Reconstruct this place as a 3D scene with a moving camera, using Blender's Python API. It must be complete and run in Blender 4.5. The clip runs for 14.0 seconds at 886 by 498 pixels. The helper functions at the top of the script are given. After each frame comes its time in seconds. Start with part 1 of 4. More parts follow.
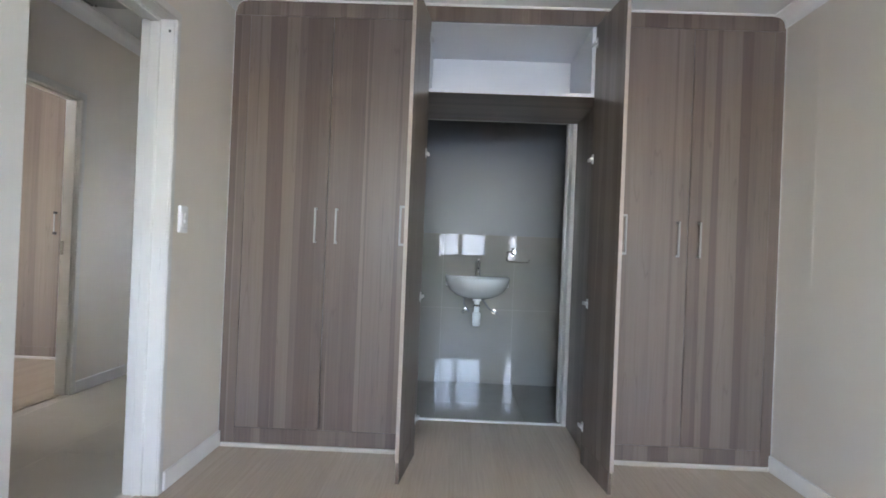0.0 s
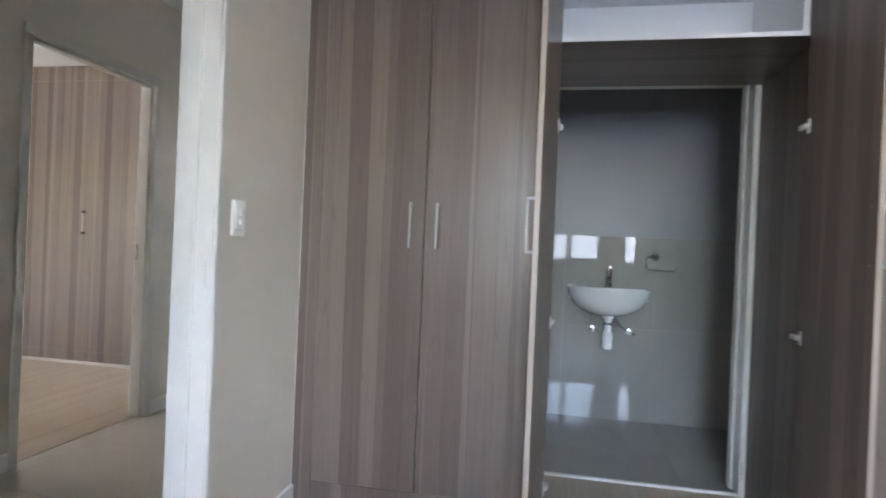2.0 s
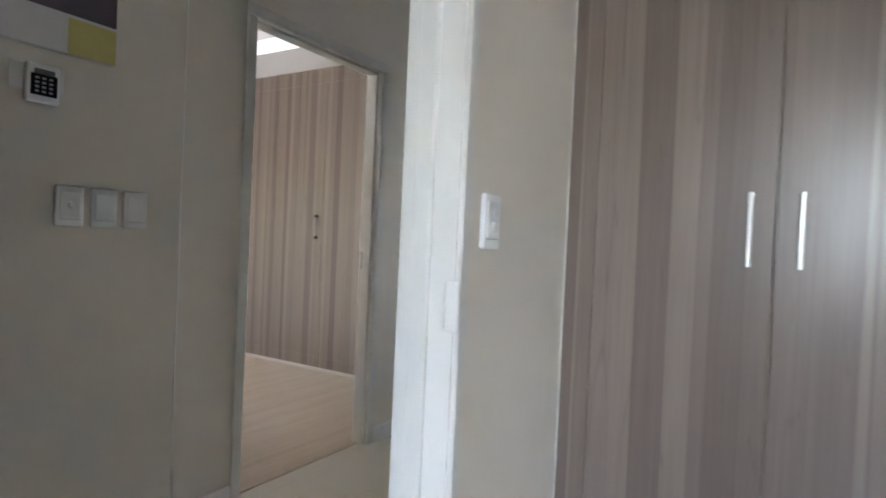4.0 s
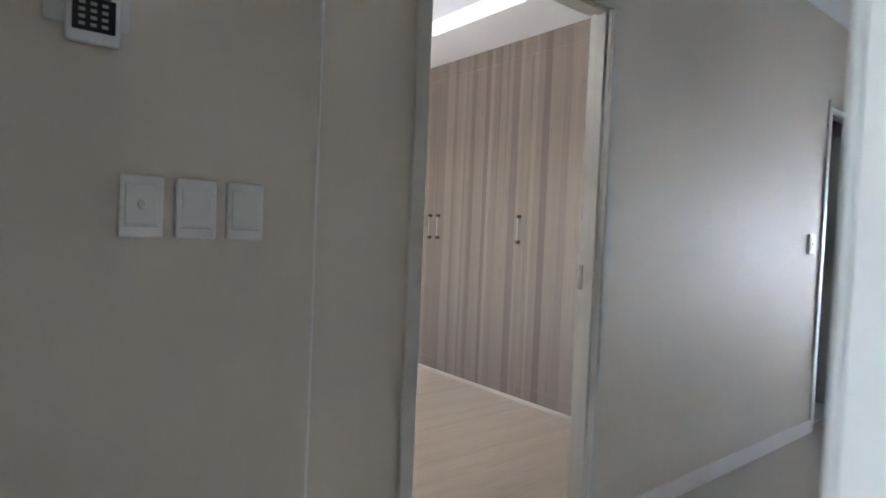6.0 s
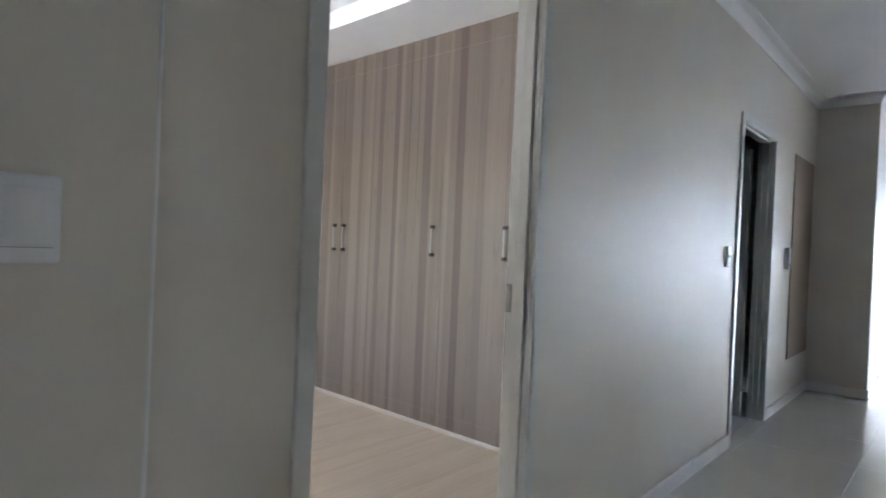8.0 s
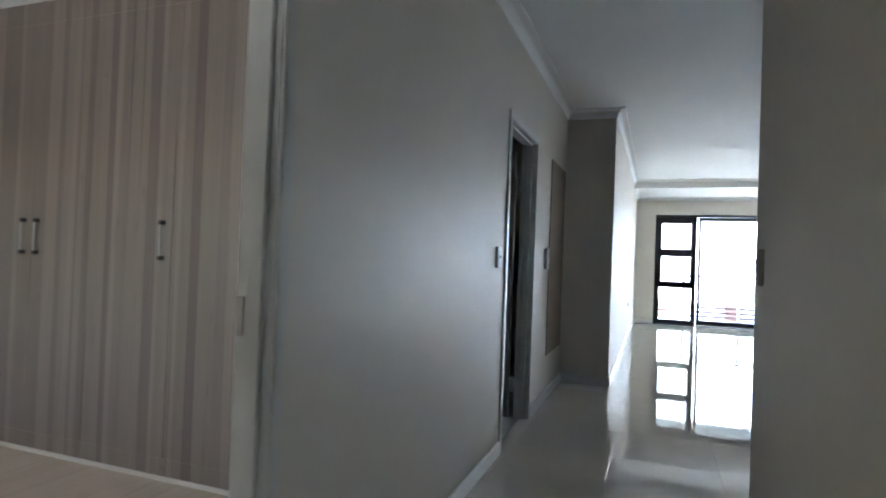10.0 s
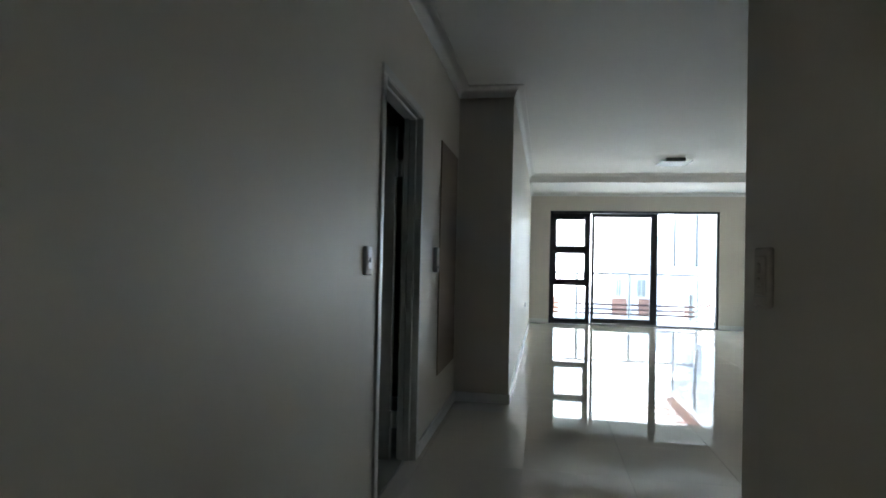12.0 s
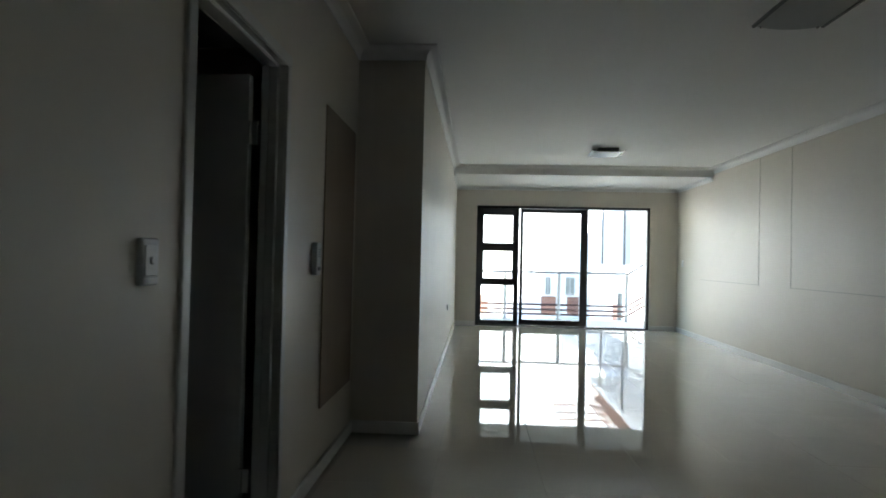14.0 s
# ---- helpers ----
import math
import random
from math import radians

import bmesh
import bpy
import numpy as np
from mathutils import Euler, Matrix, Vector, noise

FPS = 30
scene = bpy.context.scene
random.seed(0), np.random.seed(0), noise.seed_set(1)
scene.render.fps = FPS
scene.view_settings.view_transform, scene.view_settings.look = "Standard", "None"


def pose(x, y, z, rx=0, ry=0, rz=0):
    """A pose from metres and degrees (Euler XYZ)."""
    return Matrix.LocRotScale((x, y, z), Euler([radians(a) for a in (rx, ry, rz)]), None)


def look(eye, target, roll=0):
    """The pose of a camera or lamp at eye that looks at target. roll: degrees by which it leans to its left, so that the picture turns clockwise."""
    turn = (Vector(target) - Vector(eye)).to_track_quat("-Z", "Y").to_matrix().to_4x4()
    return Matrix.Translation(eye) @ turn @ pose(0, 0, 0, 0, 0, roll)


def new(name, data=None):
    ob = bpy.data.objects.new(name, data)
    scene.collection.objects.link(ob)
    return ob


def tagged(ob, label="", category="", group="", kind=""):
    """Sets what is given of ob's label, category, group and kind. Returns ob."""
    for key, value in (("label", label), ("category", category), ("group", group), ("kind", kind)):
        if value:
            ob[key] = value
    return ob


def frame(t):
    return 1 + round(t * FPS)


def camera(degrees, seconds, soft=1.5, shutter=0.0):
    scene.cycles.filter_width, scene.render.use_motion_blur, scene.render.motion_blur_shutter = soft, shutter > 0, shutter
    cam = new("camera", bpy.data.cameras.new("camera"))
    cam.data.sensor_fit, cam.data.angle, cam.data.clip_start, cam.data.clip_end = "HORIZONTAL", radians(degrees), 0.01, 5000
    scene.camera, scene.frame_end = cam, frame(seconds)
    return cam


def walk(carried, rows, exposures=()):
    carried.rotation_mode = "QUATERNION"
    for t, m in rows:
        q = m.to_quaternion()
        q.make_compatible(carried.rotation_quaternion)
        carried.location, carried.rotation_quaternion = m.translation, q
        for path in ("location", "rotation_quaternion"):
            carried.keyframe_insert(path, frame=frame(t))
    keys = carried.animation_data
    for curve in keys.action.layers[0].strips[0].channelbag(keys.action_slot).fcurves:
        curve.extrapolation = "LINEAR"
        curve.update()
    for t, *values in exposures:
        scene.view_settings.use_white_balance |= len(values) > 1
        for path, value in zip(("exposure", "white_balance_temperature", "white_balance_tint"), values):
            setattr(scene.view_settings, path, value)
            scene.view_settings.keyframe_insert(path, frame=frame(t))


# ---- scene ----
cam = camera(75.1, 14.0, soft=1.7, shutter=0.4)
PATH = [
    (0, (-0.059, 1.319, 1.1), (-0.099, 3.319, 1.108), 2.3),
    (0.5, (-0.089, 1.539, 1.101), (-0.154, 3.538, 1.109), 2.3),
    (1, (-0.144, 1.742, 1.094), (-0.256, 3.739, 1.103), 2.3),
    (1.5, (-0.186, 1.937, 1.112), (-0.403, 3.925, 1.115), 2.4),
    (2, (-0.228, 2.102, 1.126), (-0.607, 4.066, 1.121), 2.4),
    (2.5, (-0.342, 2.248, 1.126), (-0.913, 4.164, 1.116), 2.6),
    (3, (-0.492, 2.411, 1.136), (-1.228, 4.27, 1.119), 2.6),
    (3.5, (-0.603, 2.567, 1.135), (-1.48, 4.364, 1.11), 2.6),
    (4, (-0.71, 2.757, 1.152), (-1.755, 4.462, 1.12), 2.6),
    (4.2, (-0.761, 2.827, 1.158), (-1.887, 4.479, 1.122), 2.5),
    (6.3, (-1.408, 3.48, 1.18), (-2.995, 4.696, 1.124), 2.5),
    (6.5, (-1.447, 3.524, 1.179), (-3.042, 4.73, 1.128), 2.5),
    (7, (-1.532, 3.603, 1.186), (-3.119, 4.82, 1.142), 2.5),
    (7.5, (-1.585, 3.624, 1.186), (-3.073, 4.959, 1.156), 2.6),
    (8, (-1.624, 3.645, 1.191), (-2.969, 5.125, 1.176), 2.5),
    (8.5, (-1.685, 3.722, 1.176), (-2.887, 5.321, 1.172), 2.3),
    (9, (-1.74, 3.822, 1.184), (-2.757, 5.544, 1.191), 2.2),
    (9.2, (-1.766, 3.875, 1.179), (-2.713, 5.637, 1.192), 2.2),
    (11.3, (-1.899, 4.646, 1.182), (-2.331, 6.598, 1.217), 1.4),
    (11.5, (-1.919, 4.756, 1.182), (-2.332, 6.712, 1.217), 1.2),
    (12, (-1.945, 4.996, 1.208), (-2.293, 6.965, 1.242), 1.3),
    (12.5, (-1.903, 5.237, 1.21), (-2.188, 7.216, 1.248), 1.1),
    (13, (-1.866, 5.463, 1.205), (-2.111, 7.447, 1.237), 1.3),
    (13.5, (-1.869, 5.703, 1.211), (-2.06, 7.693, 1.244), 1.3),
    (14, (-1.838, 5.907, 1.22), (-1.956, 7.903, 1.251), 1.3),
]
EXPOSURES = [(0, 6.06, 6520, 15), (2.5, 6.02, 6470, 15), (4.2, 5.98, 6450, 14), (6.3, 6.06, 6120, 14), (7.6, 6.03, 6020, 12), (9.2, 5.56, 5870, 10), (11.3, 4.5, 6200, 5), (12.5, 3.94, 6450, 3), (14, 3.5, 6680, 2)]
walk(cam, [(t, look(eye, target, roll)) for t, eye, target, roll in PATH], EXPOSURES)

# ---------- world, sun, window light ----------
world = bpy.data.worlds.new("sky_world")
scene.world = world
world.use_nodes = True
wn = world.node_tree
sky = wn.nodes.new("ShaderNodeTexSky")
sky.sky_type, sky.sun_disc = "NISHITA", False
sky.sun_elevation, sky.sun_rotation = radians(50), radians(129)
wn.links.new(sky.outputs[0], wn.nodes["Background"].inputs[0])
wn.nodes["Background"].inputs[1].default_value = 0.15
sun = new("sun", bpy.data.lights.new("sun", "SUN"))
sun.data.energy, sun.data.angle, sun.data.color = 5.0, radians(0.5), (1.0, 0.975, 0.94)
sun.matrix_world = look((0, 0, 0), (-0.50, 0.40, -0.77))


def window_light(name, eye, target, w, h, watts, color):
    ob = new(name, bpy.data.lights.new(name, "AREA"))
    ob.data.shape, ob.data.size, ob.data.size_y = "RECTANGLE", w, h
    ob.data.energy, ob.data.color = watts, color
    ob.matrix_world = look(eye, target)
    return ob


window_light("bedroom_daylight", (0.03, -1.13, 1.6), (0.85, 3.0, 1.40), 1.04, 1.16, 0.60, (0.84, 0.93, 1.0))
window_light("side_light_daylight", (1.17, -1.13, 1.58), (1.15, 3.0, 1.35), 0.22, 1.2, 0.22, (0.90, 0.95, 1.0))
window_light("second_bedroom_daylight", (-4.3, 1.57, 1.55), (-4.3, 6.0, 1.3), 1.66, 1.02, 0.72, (1.0, 0.92, 0.82))


# ---------- materials ----------
def material(name):
    m = bpy.data.materials.new(name)
    m.use_nodes = True
    return m, m.node_tree.nodes, m.node_tree.links, m.node_tree.nodes["Principled BSDF"]


def coords(n, l, scale):
    tc, mp = n.new("ShaderNodeTexCoord"), n.new("ShaderNodeMapping")
    mp.inputs["Scale"].default_value = scale
    l.new(tc.outputs["Object"], mp.inputs["Vector"])
    return mp


def noise_node(n, l, vec, scale, detail=4, rough=0.55, distortion=0.0):
    t = n.new("ShaderNodeTexNoise")
    t.inputs["Scale"].default_value, t.inputs["Detail"].default_value = scale, detail
    t.inputs["Roughness"].default_value, t.inputs["Distortion"].default_value = rough, distortion
    l.new(vec, t.inputs["Vector"])
    return t.outputs["Fac"]


def ramp(n, l, fac, stops):
    r = n.new("ShaderNodeValToRGB")
    while len(r.color_ramp.elements) < len(stops):
        r.color_ramp.elements.new(0.5)
    for e, (p, c) in zip(r.color_ramp.elements, stops):
        e.position, e.color = p, (*c, 1)
    l.new(fac, r.inputs[0])
    return r.outputs[0]


def mix(n, l, fac, a, b, mode="MIX"):
    m = n.new("ShaderNodeMix")
    m.data_type, m.blend_type = "RGBA", mode
    for sock, v in ((m.inputs[0], fac), (m.inputs[6], a), (m.inputs[7], b)):
        if isinstance(v, (int, float)):
            sock.default_value = v
        elif isinstance(v, tuple):
            sock.default_value = (*v, 1)
        else:
            l.new(v, sock)
    return m.outputs[2]


def bump(n, l, height, strength, dist, bsdf):
    b = n.new("ShaderNodeBump")
    b.inputs["Strength"].default_value, b.inputs["Distance"].default_value = strength, dist
    l.new(height, b.inputs["Height"])
    l.new(b.outputs[0], bsdf.inputs["Normal"])


def span(n, l, fac, lo, hi):
    r = n.new("ShaderNodeMapRange")
    r.inputs["To Min"].default_value, r.inputs["To Max"].default_value = lo, hi
    l.new(fac, r.inputs["Value"])
    return r.outputs[0]


def paint(name, color, rough=0.5, spec=0.5, orange=0.15, var=0.06):
    """Rolled wall paint: faint blotches, roller texture."""
    m, n, l, b = material(name)
    mp = coords(n, l, (1, 1, 1)).outputs[0]
    big = noise_node(n, l, mp, 1.3, 3)
    fine = noise_node(n, l, mp, 170, 2)
    mid = noise_node(n, l, mp, 14, 4)
    c = mix(n, l, span(n, l, big, 0, 1), tuple(v * (1 - var) for v in color), tuple(min(1, v * (1 + var)) for v in color))
    c = mix(n, l, span(n, l, mid, 0, 0.08), c, tuple(v * 0.8 for v in color))
    l.new(c, b.inputs["Base Color"])
    l.new(span(n, l, mid, rough - 0.04, rough + 0.06), b.inputs["Roughness"])
    b.inputs["Specular IOR Level"].default_value = spec
    bump(n, l, fine, orange, 0.002, b)
    return m


def plain(name, color, rough=0.4, metal=0.0, spec=0.5, var=0.08, scale=30):
    m, n, l, b = material(name)
    mp = coords(n, l, (1, 1, 1)).outputs[0]
    f = noise_node(n, l, mp, scale, 4)
    l.new(mix(n, l, f, tuple(v * (1 - var) for v in color), tuple(min(1, v * (1 + var)) for v in color)), b.inputs["Base Color"])
    l.new(span(n, l, f, max(0.02, rough - 0.05), rough + 0.05), b.inputs["Roughness"])
    b.inputs["Metallic"].default_value, b.inputs["Specular IOR Level"].default_value = metal, spec
    return m


def streaky_wood(name, dark, mid, light, rough, stretch=(1, 1, 0.012), fine=(1, 1, 0.02), shift=True, spec=0.5, lines=0.34):
    """Laminate with long straight streaks along z (or the axis that is squeezed)."""
    m, n, l, b = material(name)
    tc, info = n.new("ShaderNodeTexCoord"), n.new("ShaderNodeObjectInfo")
    add = n.new("ShaderNodeVectorMath")
    add.operation = "ADD"
    l.new(tc.outputs["Object"], add.inputs[0])
    sc = n.new("ShaderNodeVectorMath")
    sc.operation = "SCALE"
    sc.inputs[0].default_value, sc.inputs[3].default_value = (7.3, 7.3, 7.3), 0.0
    if shift:
        l.new(info.outputs["Random"], sc.inputs[3])
    l.new(sc.outputs[0], add.inputs[1])

    def mapped(s):
        mp = n.new("ShaderNodeMapping")
        mp.inputs["Scale"].default_value = s
        l.new(add.outputs[0], mp.inputs["Vector"])
        return mp.outputs[0]
    bands = noise_node(n, l, mapped(stretch), 7, 2.5, 0.5, 0.1)
    steps = n.new("ShaderNodeTexVoronoi")
    steps.inputs["Scale"].default_value = 13
    l.new(mapped(tuple(v if v > 0.5 else v * 0.25 for v in stretch)), steps.inputs["Vector"])
    sep = n.new("ShaderNodeSeparateColor")
    l.new(steps.outputs["Color"], sep.inputs[0])
    grain = noise_node(n, l, mapped(fine), 110, 4, 0.6, 0.3)
    c = ramp(n, l, bands, [(0.25, dark), (0.5, mid), (0.75, light)])
    c2 = ramp(n, l, sep.outputs[0], [(0.0, dark), (0.5, mid), (1.0, light)])
    c = mix(n, l, 0.72, c, c2)
    # long wandering growth lines
    veins = noise_node(n, l, mapped(tuple(v if v > 0.5 else v * 3 for v in stretch)), 22, 1, 0.4, 0.15)
    line = ramp(n, l, veins, [(0.49, (0, 0, 0)), (0.5, (1, 1, 1)), (0.51, (0, 0, 0))])
    bw = n.new("ShaderNodeRGBToBW")
    l.new(line, bw.inputs[0])
    c = mix(n, l, span(n, l, bw.outputs[0], 0.0, lines), c, tuple(v * 0.75 for v in dark))
    g = ramp(n, l, grain, [(0.3, (0.76, 0.745, 0.73)), (0.62, (1.04, 1.04, 1.04))])
    c = mix(n, l, 0.45, c, g, "MULTIPLY")
    l.new(c, b.inputs["Base Color"])
    l.new(span(n, l, grain, rough + 0.08, rough - 0.06), b.inputs["Roughness"])
    b.inputs["Specular IOR Level"].default_value = spec
    bump(n, l, grain, 0.12, 0.0006, b)
    return m


WALL = paint("beige_wall_paint", (0.70, 0.65, 0.57), 0.47, 0.8, 0.10)
# Beige wall paint with the bathroom's bluish shade put into its colour.
BATH_SHADE = paint("shaded_bathroom_paint", (0.27, 0.28, 0.30), 0.4, 0.5, 0.10)
CEIL = paint("white_ceiling_paint", (0.86, 0.86, 0.85), 0.7, 0.3, 0.10, 0.03)
TRIM = plain("white_gloss_trim", (0.80, 0.79, 0.77), 0.35, var=0.03)
STEEL = paint("white_enamel_frame", (0.665, 0.655, 0.62), 0.30, 0.5, 0.08, 0.03)
LEAFW = paint("white_door_paint", (0.55, 0.542, 0.515), 0.35, 0.5, 0.08, 0.03)
WOOD = streaky_wood("taupe_wood_laminate", (0.112, 0.083, 0.067), (0.160, 0.123, 0.101), (0.218, 0.172, 0.144), 0.29, spec=0.36)
WOODX = streaky_wood("taupe_wood_laminate_cross", (0.112, 0.083, 0.067), (0.160, 0.123, 0.101), (0.218, 0.172, 0.144), 0.29, (0.012, 1, 1), (0.02, 1, 1), spec=0.36)
WOOD2 = streaky_wood("taupe_wood_laminate_matched", (0.104, 0.077, 0.058), (0.156, 0.121, 0.093), (0.220, 0.175, 0.138), 0.32, shift=False, spec=0.36)
WOODE = streaky_wood("wood_edge_band", (0.34, 0.28, 0.23), (0.40, 0.335, 0.28), (0.45, 0.385, 0.325), 0.42)
MELA = plain("white_melamine", (0.78, 0.79, 0.80), 0.35, var=0.02)
VINYL = streaky_wood("beige_wood_vinyl", (0.45, 0.365, 0.28), (0.485, 0.40, 0.31), (0.52, 0.435, 0.345), 0.42, (1.2, 0.10, 1), (1, 0.03, 1), False, lines=0.08)
CHROME = plain("chrome", (0.58, 0.58, 0.60), 0.07, 1.0, var=0.02)
NICKEL = plain("brushed_nickel", (0.32, 0.31, 0.295), 0.33, 1.0, var=0.04)
PLATE = plain("white_switch_plastic", (0.80, 0.80, 0.80), 0.32, var=0.02)
CERAM = plain("white_ceramic", (0.82, 0.83, 0.84), 0.10, var=0.01)
PLAST = plain("white_pvc", (0.74, 0.75, 0.77), 0.35, var=0.03)
RUBBER = plain("braided_hose", (0.22, 0.23, 0.25), 0.4, 0.6)
ALU = plain("black_aluminium", (0.018, 0.020, 0.026), 0.38, 0.0)
HINGE = plain("zinc_plated_hinge", (0.66, 0.66, 0.65), 0.30, 0.35, var=0.03)
KEYFACE = plain("black_keypad_face", (0.02, 0.02, 0.025), 0.25)
FOOTM = plain("dark_handle_foot", (0.035, 0.028, 0.025), 0.4)
LCD = plain("grey_display", (0.16, 0.18, 0.17), 0.2)
GREYP = plain("grey_print", (0.35, 0.36, 0.38), 0.4)
PURPLE = plain("print_dark_purple", (0.10, 0.08, 0.10), 0.7)
PAPER = plain("print_white", (0.70, 0.69, 0.68), 0.7, var=0.03)
YELLOW = plain("print_yellow", (0.62, 0.55, 0.20), 0.7)
RED = plain("print_red", (0.50, 0.05, 0.05), 0.7)
BROWNP = plain("brown_panel_board", (0.30, 0.235, 0.18), 0.6, var=0.12, scale=6)
DARKGAP = plain("dark_gap", (0.02, 0.02, 0.02), 0.8)
CREAM = plain("cream_bead", (0.50, 0.455, 0.39), 0.5, var=0.04)
OPAL = plain("frosted_lamp_glass", (0.62, 0.64, 0.62), 0.25, var=0.02)
SHADOWG = plain("grey_lamp_base", (0.16, 0.17, 0.17), 0.35, 0.7)
LINE = plain("aged_cable_line", (0.50, 0.47, 0.41), 0.6)
GROUT = plain("grey_grout", (0.44, 0.43, 0.41), 0.8)
GALV = plain("painted_rail_steel", (0.30, 0.30, 0.31), 0.5, 0.2)
LATT = plain("brown_lattice_timber", (0.17, 0.11, 0.09), 0.6)
DGREY = plain("dark_grey_steel", (0.035, 0.037, 0.04), 0.5)
BRONZE = plain("brown_rail_steel", (0.10, 0.045, 0.035), 0.5)
RENDERW = paint("white_render", (0.62, 0.64, 0.66), 0.8, 0.2, 0.5)
BRICKM = plain("red_brown_face_brick", (0.20, 0.105, 0.08), 0.85, var=0.3, scale=12)
CONC = paint("balcony_screed", (0.60, 0.60, 0.59), 0.7, 0.3, 0.5)
# White slab render, its underside shade painted in as dark grey-green.
SLAB_SHADE = paint("shaded_slab_render", (0.10, 0.11, 0.105), 0.8, 0.2, 0.5)
YARD = paint("grey_yard_paving", (0.47, 0.465, 0.455), 0.85, 0.2, 0.5)
GROUND = paint("pale_paving", (0.50, 0.49, 0.47), 0.85, 0.2, 0.5)
ROOFT = plain("grey_roof_tile", (0.16, 0.15, 0.15), 0.7, var=0.25, scale=4)
WINB = plain("dark_window_pane", (0.05, 0.06, 0.07), 0.08)
PERG = plain("brown_stained_timber", (0.16, 0.075, 0.05), 0.6, var=0.2)


def polished_tile(name, a, b_, rough, shine=0.5):
    m, n, l, b = material(name)
    info = n.new("ShaderNodeObjectInfo")
    tc = n.new("ShaderNodeTexCoord")
    add, sc = n.new("ShaderNodeVectorMath"), n.new("ShaderNodeVectorMath")
    add.operation, sc.operation = "ADD", "SCALE"
    sc.inputs[0].default_value = (9, 5, 3)
    l.new(info.outputs["Random"], sc.inputs[3])
    l.new(tc.outputs["Object"], add.inputs[0])
    l.new(sc.outputs[0], add.inputs[1])
    cloud = noise_node(n, l, add.outputs[0], 3.5, 6, 0.6, 0.6)
    speck = noise_node(n, l, add.outputs[0], 260, 2)
    c = mix(n, l, cloud, a, b_)
    c = mix(n, l, span(n, l, speck, 0, 0.18), c, tuple(v * 0.6 for v in a))
    c = mix(n, l, span(n, l, info.outputs["Random"], 0, 0.10), c, tuple(v * 0.7 for v in a))
    l.new(c, b.inputs["Base Color"])
    l.new(span(n, l, cloud, rough, rough + 0.03), b.inputs["Roughness"])
    b.inputs["Specular IOR Level"].default_value = shine
    wave = noise_node(n, l, add.outputs[0], 2.2, 2)
    bump(n, l, wave, 0.008, 0.004, b)
    return m


TILE = polished_tile("polished_porcelain", (0.64, 0.605, 0.53), (0.73, 0.695, 0.62), 0.013, 0.45)
# Beige wall tile, darkened in its colour for the dim bathroom.
WTILE = polished_tile("shaded_glossy_wall_tile", (0.29, 0.28, 0.265), (0.33, 0.32, 0.30), 0.012, 0.25)
BTILE = polished_tile("bathroom_floor_tile", (0.36, 0.35, 0.33), (0.44, 0.43, 0.40), 0.06, 0.36)
gm, n_, l_, b_ = material("clear_glass")
b_.inputs["Transmission Weight"].default_value, b_.inputs["Roughness"].default_value = 1.0, 0.0
b_.inputs["IOR"].default_value, b_.inputs["Base Color"].default_value = 1.45, (0.96, 0.98, 0.97, 1)
GLASS = gm


# ---------- mesh helpers ----------
def box(bm, x0, y0, z0, x1, y1, z1, bev=0.0, seg=1):
    x0, x1, y0, y1, z0, z1 = min(x0, x1), max(x0, x1), min(y0, y1), max(y0, y1), min(z0, z1), max(z0, z1)
    made = bmesh.ops.create_cube(bm, size=1.0, matrix=Matrix.Translation(((x0 + x1) / 2, (y0 + y1) / 2, (z0 + z1) / 2)) @ Matrix.Diagonal((x1 - x0, y1 - y0, z1 - z0, 1)))
    if bev > 0:
        edges = list({e for v in made["verts"] for e in v.link_edges})
        bmesh.ops.bevel(bm, geom=edges, offset=bev, segments=seg, affect="EDGES", profile=0.5)
    return bm


def B(*boxes, bev=0.0, seg=1):
    bm = bmesh.new()
    for b in boxes:
        box(bm, *b, bev=bev, seg=seg)
    return bm


def cyl(bm, p0, p1, r0, r1=None, seg=20):
    p0, p1 = Vector(p0), Vector(p1)
    d = p1 - p0
    m = Matrix.Translation((p0 + p1) / 2) @ d.to_track_quat("Z", "Y").to_matrix().to_4x4()
    bmesh.ops.create_cone(bm, cap_ends=True, segments=seg, radius1=r0, radius2=r0 if r1 is None else r1, depth=d.length, matrix=m)
    return bm


def tube(bm, pts, r, seg=10):
    """A round tube along points."""
    pts = [Vector(p) for p in pts]
    rings = []
    for i, p in enumerate(pts):
        d = (pts[min(i + 1, len(pts) - 1)] - pts[max(i - 1, 0)]).normalized()
        q = d.to_track_quat("Z", "Y")
        rings.append([bm.verts.new(p + q @ Vector((r * math.cos(2 * math.pi * k / seg), r * math.sin(2 * math.pi * k / seg), 0))) for k in range(seg)])
    for a, b in zip(rings, rings[1:]):
        for k in range(seg):
            bm.faces.new((a[k], a[(k + 1) % seg], b[(k + 1) % seg], b[k]))
    bm.faces.new(rings[0][::-1])
    bm.faces.new(rings[-1])
    return bm


def curve_pts(a, b, c, d, n=12):
    a, b, c, d = map(Vector, (a, b, c, d))
    return [a * (1 - t) ** 3 + b * 3 * t * (1 - t) ** 2 + c * 3 * t * t * (1 - t) + d * t ** 3 for t in (i / n for i in range(n + 1))]


